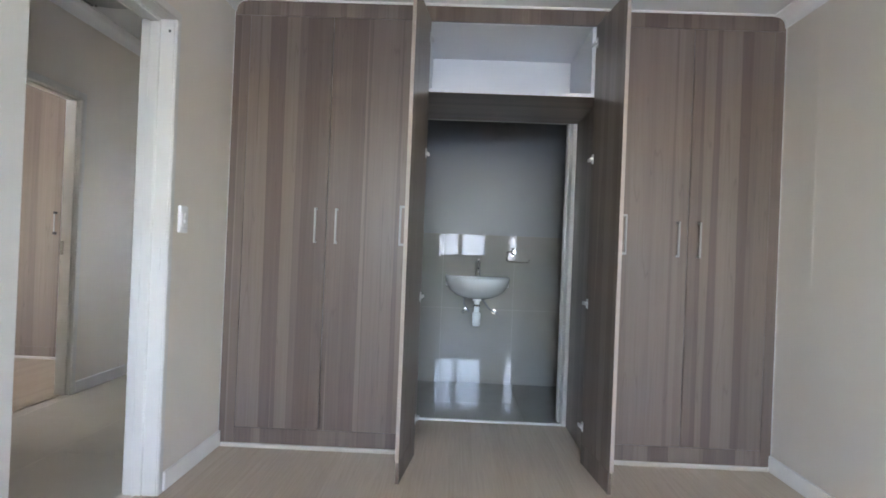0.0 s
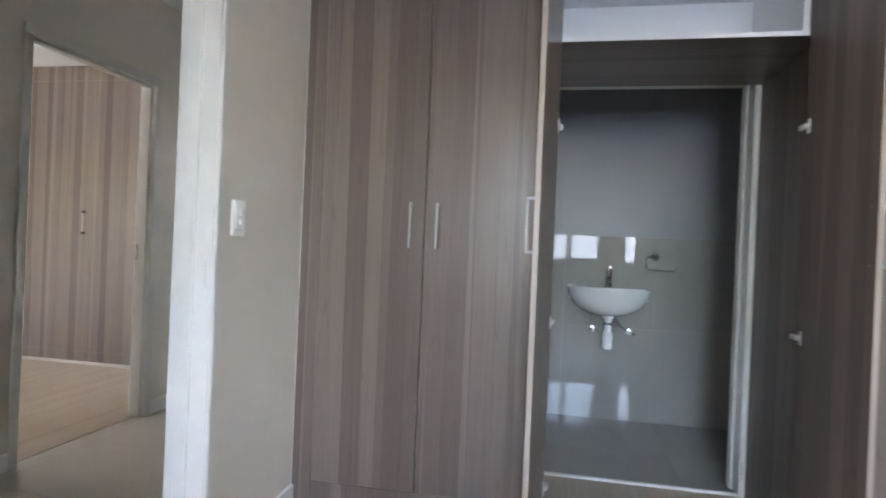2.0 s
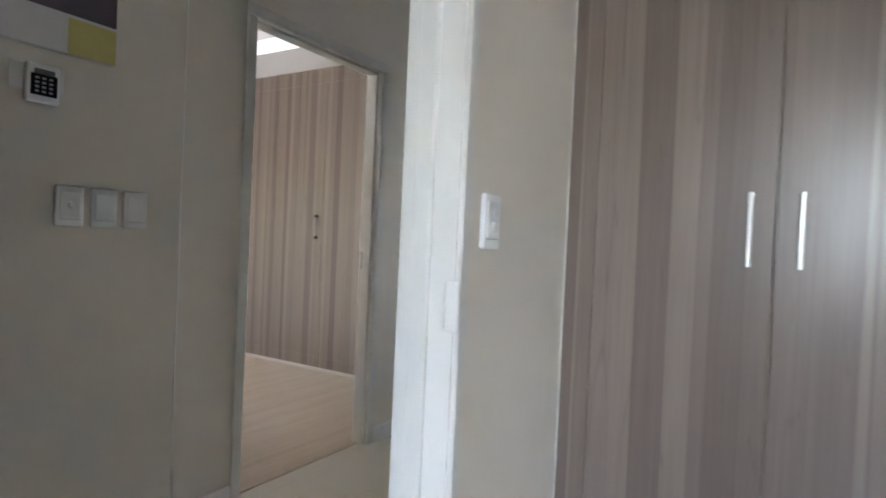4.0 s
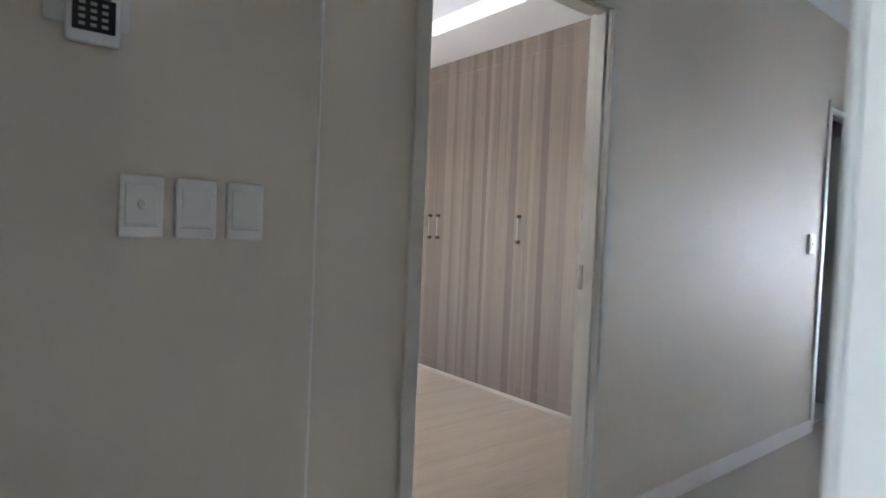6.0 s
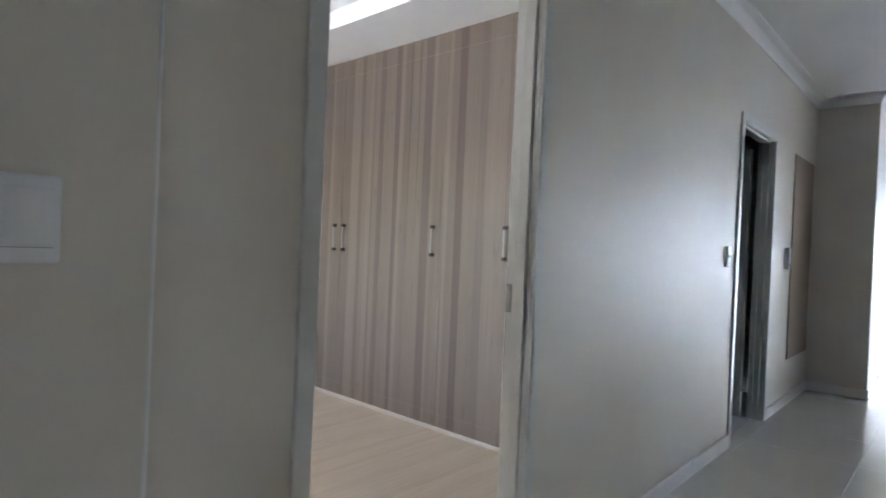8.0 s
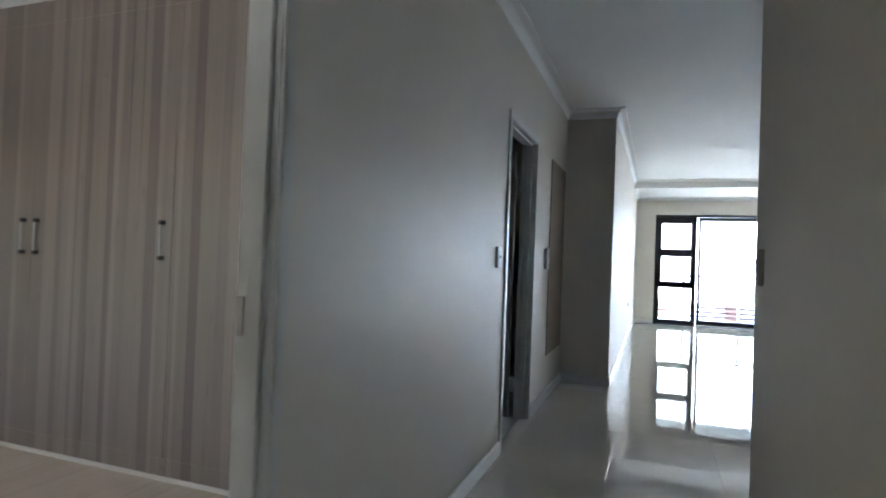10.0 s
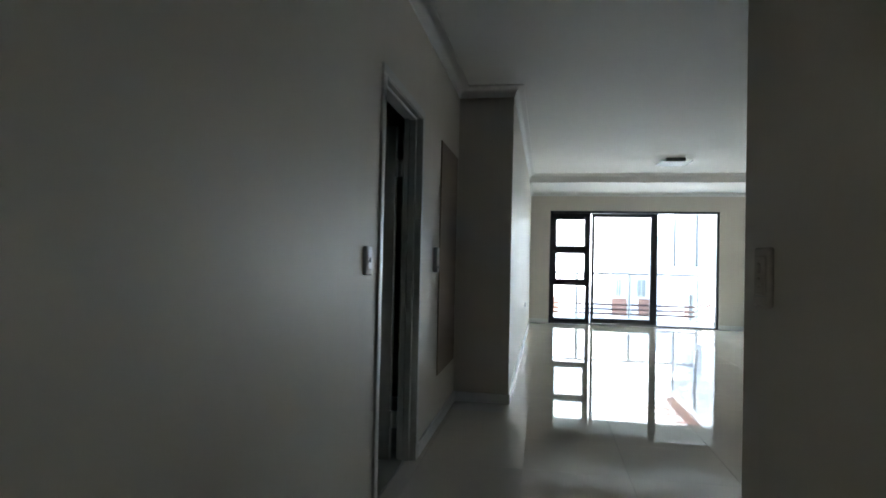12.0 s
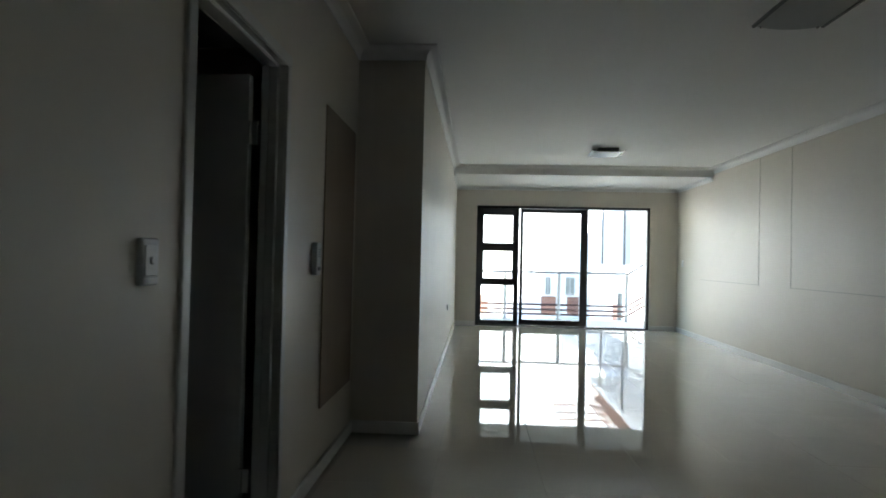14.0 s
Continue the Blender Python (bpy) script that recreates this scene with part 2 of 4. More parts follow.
def lathe(bm, rings, centre, seg=28):
    """rings: (radius, z)."""
    cx, cy, cz = centre
    loops = [[bm.verts.new((cx + r * math.cos(2 * math.pi * k / seg), cy + r * math.sin(2 * math.pi * k / seg), cz + z)) for k in range(seg)] for r, z in rings]
    for a, b in zip(loops, loops[1:]):
        for k in range(seg):
            bm.faces.new((a[k], a[(k + 1) % seg], b[(k + 1) % seg], b[k]))
    bm.faces.new(loops[0][::-1])
    bm.faces.new(loops[-1])
    return bm


def mesh_of(name, bm, mat, smooth=False):
    bmesh.ops.recalc_face_normals(bm, faces=bm.faces)
    me = bpy.data.meshes.new(name)
    bm.to_mesh(me)
    bm.free()
    me.materials.append(mat)
    if smooth:
        for p in me.polygons:
            p.use_smooth = True
        me.set_sharp_from_angle(angle=radians(35))
    return me


def part(name, bm, mat, parent, label="", smooth=False):
    ob = new(name, mesh_of(name, bm, mat, smooth))
    ob.parent = parent
    if parent.data is None:
        ob.matrix_parent_inverse = parent.matrix_basis.inverted()
    if label:
        ob["label"] = label
    return ob


def thing(name, x, y, z, label, category, group="", kind=""):
    ob = new(name)
    ob.matrix_basis = Matrix.Translation((x, y, z))
    ob.empty_display_size = 0.1
    return tagged(ob, label, category, group, kind)


def solid(name, bm, mat, label, category, group="", kind="", smooth=False):
    return tagged(new(name, mesh_of(name, bm, mat, smooth)), label, category, group, kind)


def structure(name, bm, mat, label, category):
    return solid(name, bm, mat, label, category, kind="structure")


# ---------- plan ----------
HX0, HX1 = -2.69, -1.44          # hall faces, west and east
SWX = -2.58                      # face of the thicker stretch with the switches
SWY = 4.015                      # where it ends
BX0, BX1 = -1.30, 1.665          # bedroom faces
BY0, WF = -1.0, 4.42             # bedroom back wall, wardrobe fronts
LX0, LX1 = -2.225, 1.74          # living room faces
LY0, LY1 = 6.405, 16.45
NX = -1.497                      # hall east face past the bedroom
COLY = 9.88
BEAMY, SOFF = 14.89, 2.54
HC, BC = 2.675, 2.43             # ceilings
TOP = 2.83
D1 = (2.925, 3.77)               # clear widths of the doorways
DA = (4.405, 5.262)
D2 = (7.56, 8.372)
DH = 2.05
HALLS = 1.6
S2 = 2.56                        # lowered strip before its wardrobe
B2X0, B2Y0, W2F = -5.66, 1.7, 6.375  # second bedroom


def wall_x(x0, x1, y0, y1, holes=(), z0=-0.02, z1=TOP):
    """Boxes of a wall that runs along y, with door or window holes (y0, y1, z0, z1)."""
    out, at = [], y0
    for a, b, c, d in sorted(holes):
        out.append((x0, at, z0, x1, a, z1))
        if c > z0:
            out.append((x0, a, z0, x1, b, c))
        out.append((x0, a, d, x1, b, z1))
        at = b
    out.append((x0, at, z0, x1, y1, z1))
    return out


def wall_y(y0, y1, x0, x1, holes=(), z0=-0.02, z1=TOP):
    return [(b[1], b[0], b[2], b[4], b[3], b[5]) for b in wall_x(y0, y1, x0, x1, holes, z0, z1)]


FR = 0.03   # frame lining thickness
structure("wall_bedroom_west", B(*wall_x(HX1, BX0, BY0, 5.06, [(D1[0] - FR, D1[1] + FR, -0.02, DH + FR)])), WALL, "beige painted wall with the bedroom doorway", "wall")
structure("wall_bathroom_west", B(*wall_x(NX, NX + 0.22, 5.06, LY0)), WALL, "beige painted wall between hall and bathroom", "wall")
structure("wall_bedroom_east", B(*wall_x(BX1, BX1 + 0.14, BY0 - 0.2, 5.06)), WALL, "plain beige painted bedroom wall", "wall")
WIN1 = (-0.56, 0.62, 1.0, 2.2)
WIN1B = (1.04, 1.30, 0.95, 2.2)
structure("wall_bedroom_south", B(*wall_y(BY0 - 0.2, BY0, HX1, BX1, [WIN1, WIN1B])), WALL, "beige painted wall with the bedroom window", "wall")
structure("wall_bathroom_south", B(*wall_y(5.06, 5.20, BX0, BX1 + 0.14, [(-0.34, 0.70, -0.02, DH)])), WALL, "beige painted wall behind the wardrobe", "wall")
structure("wall_bathroom_north", B(*wall_y(6.212, LY0, NX + 0.22, LX1)), BATH_SHADE, "beige painted bathroom wall above the tiles, coloured grey as in shade", "wall")
structure("wall_bathroom_east", B(*wall_x(1.35, 1.5, 5.20, 6.212)), BATH_SHADE, "beige painted bathroom side wall, coloured grey as in shade", "wall")
structure("wall_hall_west", B(*wall_x(HX0 - 0.10, HX0, SWY, COLY, [(DA[0] - FR, DA[1] + FR, -0.02, DH + FR), (D2[0] - FR, D2[1] + FR, -0.02, DH + FR)])), WALL, "satin beige painted hall wall with two doorways", "wall")
structure("wall_hall_switches", B(*wall_x(HX0 - 0.10, SWX, HALLS, SWY), bev=0.004), WALL, "thicker beige hall wall with light switches", "wall")
solid("trim_corner_bead", B((SWX - 0.010, SWY - 0.006, 0.085, SWX + 0.002, SWY + 0.0025, HC - 0.08), bev=0.004, seg=3), TRIM, "pale corner bead on the hall wall edge", "trim", kind="structure")
structure("wall_hall_south", B(*wall_y(HALLS - 0.14, HALLS, HX0 - 0.10, HX1)), WALL, "beige painted end wall of the hall", "wall")
structure("wall_living_west", B(*wall_x(HX0 - 0.10, LX0, COLY, LY1)), WALL, "satin beige painted living room wall", "wall")
structure("wall_living_east", B(*wall_x(LX1, LX1 + 0.2, LY0 - 0.3, LY1)), WALL, "beige painted living room wall with thin panel lines", "wall")
WINL = (-1.85, 1.262, -0.02, 2.20)
structure("wall_living_north", B(*wall_y(LY1, LY1 + 0.22, HX0 - 0.10, LX1 + 0.2, [WINL])), WALL, "beige painted wall around the sliding door", "wall")
WIN2 = (-5.15, -3.45, 1.02, 2.08)
structure("wall_second_bedroom_south", B(*wall_y(B2Y0 - 0.2, B2Y0, B2X0 - 0.14, HX0 - 0.10, [WIN2])), WALL, "beige painted wall with a window", "wall")
structure("wall_second_bedroom_west", B(*wall_x(B2X0 - 0.14, B2X0, B2Y0, W2F + 0.6)), WALL, "plain beige bedroom wall", "wall")
structure("wall_second_bedroom_north", B(*wall_y(W2F + 0.6, W2F + 0.74, B2X0 - 0.14, HX0 - 0.10)), WALL, "beige wall behind the wardrobe", "wall")
structure("wall_store_west", B(*wall_x(-4.6, -4.46, W2F + 0.74, COLY)), WALL, "beige wall of the dark room", "wall")
structure("wall_store_north", B(*wall_y(COLY, COLY + 0.14, -4.6, HX0 - 0.10)), WALL, "beige wall of the dark room", "wall")

# floors
structure("floor_bedroom", B((HX1 + 0.07, BY0 - 0.2, -0.06, BX1 + 0.1, 5.075, 0.0)), VINYL, "pale beige wood-look vinyl bedroom floor", "floor")
structure("floor_second_bedroom", B((B2X0 - 0.1, B2Y0 - 0.1, -0.06, HX0 - 0.06, W2F + 0.65, 0.0)), VINYL, "pale beige wood-look vinyl bedroom floor", "floor")
structure("floor_store", B((-4.6, W2F + 0.66, -0.06, HX0 - 0.06, COLY + 0.1, 0.0)), CONC, "dull floor of the dark room", "floor")
hall_floor = structure("floor_hall", B((HX0 - 0.06, HALLS, -0.06, HX1 + 0.07, 5.0, -0.004), (HX0 - 0.06, 5.0, -0.06, NX + 0.05, LY0, -0.004), (HX0 - 0.06, LY0, -0.06, LX1 + 0.05, COLY + 0.05, -0.004), (LX0 - 0.05, COLY + 0.05, -0.06, LX1 + 0.05, LY1 + 0.1, -0.004)), GROUT, "polished pale porcelain tile floor", "floor")
bath_floor = structure("floor_bathroom", B((NX + 0.22, 5.075, -0.06, 1.4, 6.22, -0.004)), GROUT, "glossy grey bathroom tile floor", "floor")

# ceilings
structure("ceiling_bedroom", B((HX1, BY0 - 0.2, BC, BX1 + 0.14, 5.06, BC + 0.3)), CEIL, "white bedroom ceiling", "ceiling")
structure("ceiling_bathroom", B((NX, 5.06, 2.4, LX1, LY0, 2.7)), CEIL, "white bathroom ceiling", "ceiling")
structure("ceiling_hall", B((HX0 - 0.10, HALLS - 0.14, HC, HX1, 5.06, HC + 0.15), (HX0 - 0.10, 5.06, HC, NX, LY0, HC + 0.15), (HX0 - 0.10, LY0, HC, LX1 + 0.2, BEAMY, HC + 0.15)), CEIL, "white hall and living room ceiling", "ceiling")
structure("ceiling_soffit", B((HX0 - 0.10, BEAMY, SOFF, LX1 + 0.2, LY1 + 0.22, HC + 0.15), bev=0.003), CEIL, "lowered white ceiling strip before the sliding door", "ceiling")
structure("ceiling_second_bedroom", B((B2X0 - 0.14, B2Y0 - 0.2, HC, HX0 - 0.10, W2F - 0.475, HC + 0.15), (B2X0 - 0.14, W2F - 0.475, S2, HX0 - 0.10, W2F + 0.74, HC + 0.15)), CEIL, "white bedroom ceiling with a lowered strip", "ceiling")
structure("ceiling_store", B((-4.6, W2F + 0.74, HC, HX0 - 0.10, COLY + 0.14, HC + 0.15)), CEIL, "ceiling of the dark room", "ceiling")


def cornice(name, poly, ceil, h=0.085, closed=True, label="white cove cornice"):
    """Cove cornice inside an axis-aligned polygon (counter-clockwise)."""
    prof = [(0.0, -h), (0.008, -h), (0.010, -h * 0.88)]
    prof += [(0.010 + (h - 0.018) * (1 - math.cos(a)), -h * 0.88 + (h * 0.88 - 0.012) * math.sin(a)) for a in (radians(15 * k) for k in range(1, 7))]
    prof += [(h, -0.008), (h, 0.0)]
    P = [Vector(p) for p in poly]
    n = len(P)
    bm = bmesh.new()
    rings = []
    for i in range(n):
        d0 = (P[i] - P[i - 1]).normalized() if closed or i > 0 else (P[1] - P[0]).normalized()
        d1 = (P[(i + 1) % n] - P[i]).normalized() if closed or i < n - 1 else d0
        n0, n1 = Vector((-d0.y, d0.x)), Vector((-d1.y, d1.x))
        off = n0 if (n0 - n1).length < 1e-4 else n0 + n1
        rings.append([bm.verts.new((P[i].x + off.x * d, P[i].y + off.y * d, ceil + z)) for d, z in prof])
    for i in range(n if closed else n - 1):
        a, b = rings[i], rings[(i + 1) % n]
        for k in range(len(prof) - 1):
            bm.faces.new((a[k], a[k + 1], b[k + 1], b[k]))
    if not closed:
        bm.faces.new(rings[0])
        bm.faces.new(rings[-1][::-1])
    return solid(name, bm, CEIL, label, "cornice", kind="structure", smooth=True)


cornice("cornice_hall", [(HX1, HALLS), (HX1, 5.06), (NX, 5.06), (NX, LY0), (LX1, LY0), (LX1, BEAMY), (LX0, BEAMY), (LX0, COLY), (HX0, COLY), (HX0, SWY), (SWX, SWY), (SWX, HALLS)], HC)
cornice("cornice_living_window", [(LX1, BEAMY), (LX1, LY1), (LX0, LY1), (LX0, BEAMY)], SOFF, 0.06, closed=False)
cornice("cornice_bedroom", [(BX0, WF), (BX0, BY0), (BX1, BY0), (BX1, WF)], BC, 0.07, closed=False)
cornice("cornice_second_bedroom", [(B2X0, W2F), (B2X0, B2Y0), (HX0 - 0.10, B2Y0), (HX0 - 0.10, W2F)], S2, 0.09, closed=False)


def skirting(name, runs, h=0.085, t=0.015, label="white skirting board"):
    bm = bmesh.new()
    for x0, y0, x1, y1 in runs:
        box(bm, x0, y0, 0.0, x1, y1, h, 0.004)
    return solid(name, bm, TRIM, label, "skirting board", kind="structure")


S = 0.015
skirting("baseboard_bedroom", [(BX0, D1[1] + 0.05, BX0 + S, WF), (BX0, BY0, BX0 + S, D1[0] - 0.05), (BX1 - S, BY0, BX1, WF)])
skirting("baseboard_hall", [(HX0, SWY, HX0 + S, DA[0] - 0.05), (HX0, DA[1] + 0.05, HX0 + S, D2[0] - 0.05), (HX0, D2[1] + 0.05, HX0 + S, COLY),
                            (HX0 + S, COLY - S, LX0 + S, COLY), (SWX, HALLS, SWX + S, SWY + S), (HX1 - S, D1[1] + 0.05, HX1, 5.06), (NX - S, 5.06, NX, LY0 + S), (HX1 - S, HALLS, HX1, D1[0] - 0.05)])
skirting("baseboard_living", [(LX0, COLY, LX0 + S, LY1), (LX1 - S, LY0, LX1, LY1), (NX, LY0, LX1 - S, LY0 + S), (LX0 + S, LY1 - S, WINL[0], LY1), (WINL[1], LY1 - S, LX1 - S, LY1)])
skirting("baseboard_second_bedroom", [(B2X0, B2Y0, B2X0 + S, W2F)])
bm = B((BX0, WF + 0.012 - 0.02, 0, -0.30, WF + 0.012, 0.022), (0.74, WF - 0.008, 0, BX1, WF + 0.012, 0.022), bev=0.003)
solid("trim_wardrobe", bm, CREAM, "thin cream bead along the wardrobe base", "trim", kind="structure")
solid("trim_sealant", B((BX0, WF - 0.002, 0.022, BX0 + 0.003, WF + 0.004, 2.36), (BX1 - 0.003, WF - 0.002, 0.022, BX1, WF + 0.004, 2.36), (BX0 + 0.07, WF - 0.008, BC - 0.009, BX1 - 0.07, WF + 0.002, BC + 0.002), bev=0.002), TRIM, "thin white sealant bead round the wardrobe", "trim", kind="structure")
solid("trim_second_wardrobe", B((B2X0 + 0.02, W2F - 0.008, 0, HX0 - 0.10, W2F + 0.012, 0.022), bev=0.003), CREAM, "thin cream bead along the wardrobe base", "trim", kind="structure")
solid("threshold_bathroom", B((-0.31, 5.062, 0, 0.676, 5.085, 0.012), bev=0.003), TRIM, "pale strip between vinyl and bathroom tiles", "threshold", kind="structure")
for nm, x, d in (("threshold_bedroom", HX1 + 0.07, D1), ("threshold_second_bedroom", HX0 - 0.06, DA)):
    solid(nm, B((x - 0.014, d[0], 0, x + 0.014, d[1], 0.005), bev=0.002), VINYL, "thin strip between vinyl and tiles", "threshold", kind="structure")


# ---------- doorways ----------
def steel_frame(name, xa, xb, d, label, stop_at, f=0.05):
    """Pressed steel frame in a wall between xa < xb: linings, architraves and a stop."""
    root = thing(name, (xa + xb) / 2, (d[0] + d[1]) / 2, 0, label, "door frame", "door frames", "structure")
    p = 0.013

    def jamb(y, s):
        bm = B((xa, y, 0, xb, y + s * FR, DH))
        box(bm, xa - p, y + s * 0.012, 0, xa, y + s * f, DH, 0.004)
        box(bm, xb, y, 0, xb + p, y + s * f, DH, 0.004)
        box(bm, stop_at - 0.022, y - s * 0.013, 0, stop_at + 0.022, y + s * 0.004, DH - 0.001, 0.004)
        return bm
    part("jamb", jamb(d[0], -1), STEEL, root)
    part("jamb", jamb(d[1], 1), STEEL, root)
    bm = B((xa, d[0] - FR, DH, xb, d[1] + FR, DH + FR))
    box(bm, xa - p, d[0] - f, DH, xa, d[1] + f, DH + f, 0.004)
    box(bm, xb, d[0] - f, DH, xb + p, d[1] + f, DH + f, 0.004)
    box(bm, stop_at - 0.022, d[0], DH - 0.013, stop_at + 0.022, d[1], DH + 0.004, 0.004)
    part("head", bm, STEEL, root)
    return root


fr1 = steel_frame("door_frame", HX1, BX0, D1, "white enamelled steel door frame of the bedroom", HX1 + 0.06, 0.038)
fra = steel_frame("door_frame", HX0 - 0.10, HX0, DA, "white enamelled steel door frame of the second bedroom", HX0 - 0.04)
fr2 = steel_frame("door_frame", HX0 - 0.10, HX0, D2, "white enamelled steel door frame of the dark room", HX0 - 0.05)
# strike plates
part("strike_plate", B((BX0 - 0.028, D1[1] - 0.004, 0.965, BX0 + 0.014, D1[1] + 0.002, 1.07), (BX0 - 0.024, D1[1] - 0.012, 0.97, BX0 - 0.016, D1[1], 1.065), bev=0.002), STEEL, fr1, "painted strike plate lip")
part("bolt_hole", cyl(bmesh.new(), (BX0 - 0.02, D1[1] - 0.0006, 2.0), (BX0 - 0.02, D1[1] + 0.004, 2.0), 0.006, seg=14), DARKGAP, fr1, "dark bolt hole")
part("strike_plate", B((HX0 - 0.10, DA[1] - 0.003, 0.97, HX0 - 0.078, DA[1] + 0.002, 1.067), bev=0.001), NICKEL, fra, "dull metal strike plate")


def door_leaf(name, origin, angle, w, label, hs=1):
    """A flush door built along +x from its hinge, then turned."""
    root = new(name)
    root.matrix_basis = Matrix.Translation(origin) @ Matrix.Rotation(radians(angle), 4, "Z")
    tagged(root, label, "door", "", "")

    def put(nm, bm, mat, parent=root, lab="", smooth=False):
        ob = new(nm, mesh_of(nm, bm, mat, smooth))
        ob.parent = parent
        if lab:
            ob["label"] = lab
        return ob
    put("panel", B((0.003, -0.02, 0.008, w, 0.02, 1.995), bev=0.003), LEAFW)
    for z in (0.25, 1.74):
        bm = cyl(bmesh.new(), (-0.004, hs * 0.0235, z - 0.05), (-0.004, hs * 0.0235, z + 0.05), 0.007)
        box(bm, -0.036, hs * 0.012, z - 0.05, 0.03, hs * 0.0225, z + 0.05)
        put("hinge", bm, LEAFW, smooth=True)
    for s in (-1, 1):
        bm = B((w - 0.085, s * 0.02, 0.93, w - 0.04, s * 0.026, 1.11), bev=0.002)
        cyl(bm, (w - 0.062, s * 0.026, 1.06), (w - 0.062, s * 0.07, 1.06), 0.009)
        tube(bm, [(w - 0.062, s * 0.066, 1.06), (w - 0.12, s * 0.068, 1.06), (w - 0.18, s * 0.066, 1.058)], 0.009)
        put("door_handle", bm, NICKEL, lab="brushed lever handle", smooth=True)
    return root


door_leaf("door", (BX0 + 0.037, D1[0] - 0.055, 0), -90.2, 0.80, "white flush door standing open against the bedroom wall", -1)
door_leaf("door", (HX0 - 0.138, D2[1] - 0.024, 0), 180.0, 0.765, "white flush door standing open into a dark room")
# Unseen leaf, angled to block window light from the far jamb.
door_leaf("door", (HX0 - 0.135, DA[0] - 0.03, 0), 205.0, 0.78, "unseen white flush door of the second bedroom, turned to shade the jamb")

# ---------- switches and wall devices ----------
def switch(x, y, z, side, buttons, label, w=0.078, h=0.122, group="light switches", d=0.013, mat=None):
    """A moulded plate on a wall that runs along y; side +1 faces +x, d is how far it stands off."""
    root = thing("light_switch", x, y, z, label, "light switch", group)
    s, mat = side, mat or PLATE
    bm = B((x, y - w / 2, z - h / 2, x + s * d, y + w / 2, z + h / 2), bev=0.0055, seg=3)
    part("plate", bm, mat, root, smooth=True)
    part("cover", B((x + s * (d - 0.001), y - w * 0.36, z - h * 0.30, x + s * (d + 0.0025), y + w * 0.36, z + h * 0.36), bev=0.0015), mat, root)
    part("seam", B((x + s * (d - 0.0005), y - w * 0.38, z - h * 0.325, x + s * (d + 0.0005), y + w * 0.38, z - h * 0.315)), GREYP, root, "thin seam of the cover")
    for k in range(buttons):
        zz = z + h * 0.03 + (k - (buttons - 1) / 2) * 0.03
        part("rocker", lathe(bmesh.new(), [(0.0105, 0), (0.0105, 0.003), (0.0075, 0.0055)], (0, 0, 0), 18), mat, root, smooth=True).matrix_local = Matrix.Translation((s * (d + 0.0025), 0, zz - z)) @ Matrix.Rotation(radians(90 * s), 4, "Y") @ Matrix.Diagonal((1.0, 0.8, 1, 1))
    return root


switch(BX0, 3.905, 1.197, 1, 2, "white two-button light switch on the bedroom wall")
switch(SWX, 3.643, 1.202, 1, 1, "white one-button light switch under the keypad", 0.08)
switch(SWX, 3.744, 1.202, 1, 0, "white blank cover plate beside a light switch", 0.08)
switch(SWX, 3.844, 1.202, 1, 0, "white blank cover plate by the wall edge", 0.08)
switch(HX0, 7.34, 1.193, 1, 1, "white one-button light switch beside the dark doorway", 0.078, d=0.017)
switch(NX, 6.27, 1.185, -1, 2, "cream light switch on the shaded hall wall", mat=CREAM)
switch(LX1, 16.16, 1.215, -1, 1, "white light switch on the living room wall")
switch(LX0, 13.7, 0.55, 1, 0, "white socket plate low on the living room wall", 0.11, 0.075, "sockets")

bell = thing("intercom", HX0, 8.870, 1.2, "grey intercom handset box beside a brown panel", "intercom")
part("body", B((HX0, 8.835, 1.115, HX0 + 0.032, 8.905, 1.285), bev=0.006, seg=2), PLAST, bell)
part("button", B((HX0 + 0.031, 8.850, 1.14, HX0 + 0.036, 8.870, 1.16), bev=0.001), GREYP, bell)
part("button", B((HX0 + 0.031, 8.875, 1.14, HX0 + 0.036, 8.895, 1.16), bev=0.001), GREYP, bell)
part("speaker_slots", B(*[(HX0 + 0.031, 8.852, 1.21 + 0.012 * k, HX0 + 0.0335, 8.888, 1.215 + 0.012 * k) for k in range(4)]), GREYP, bell)

board = thing("wall_panel", HX0, 9.4, 1.2, "flat brown board set on the beige hall wall", "panel")
part("board", B((HX0, 9.048, 0.374, HX0 + 0.008, 9.80, 2.058), bev=0.002), BROWNP, board)

pad = thing("alarm_keypad", SWX, 3.555, 1.522, "white alarm keypad with a black face", "keypad")
part("back_plate", B((SWX, 3.479, 1.521, SWX + 0.006, 3.617, 1.598), bev=0.002), PAPER, pad, "paper-white plate behind the keypad")
part("body", B((SWX + 0.006, 3.512, 1.489, SWX + 0.030, 3.598, 1.599), bev=0.007, seg=2), PLATE, pad)
part("face", B((SWX + 0.029, 3.521, 1.508, SWX + 0.032, 3.589, 1.568), bev=0.001), KEYFACE, pad)
part("display", B((SWX + 0.0315, 3.529, 1.568, SWX + 0.033, 3.581, 1.582)), LCD, pad)
for r in range(4):
    for c in range(3):
        part("key", B((SWX + 0.0315, 3.531 + 0.018 * c, 1.516 + 0.0125 * r, SWX + 0.0335, 3.541 + 0.018 * c, 1.522 + 0.0125 * r), bev=0.0008), GREYP, pad)

art = thing("canvas_print", SWX, 3.36, 1.6470, "unframed print with dark purple, white and yellow fields", "picture")
part("canvas", B((SWX, 2.96, 1.6470, SWX + 0.028, 3.7490, 2.28), bev=0.002), PAPER, art)
part("dark_field", B((SWX + 0.028, 2.96, 1.7610, SWX + 0.030, 3.7510, 2.28)), PURPLE, art)
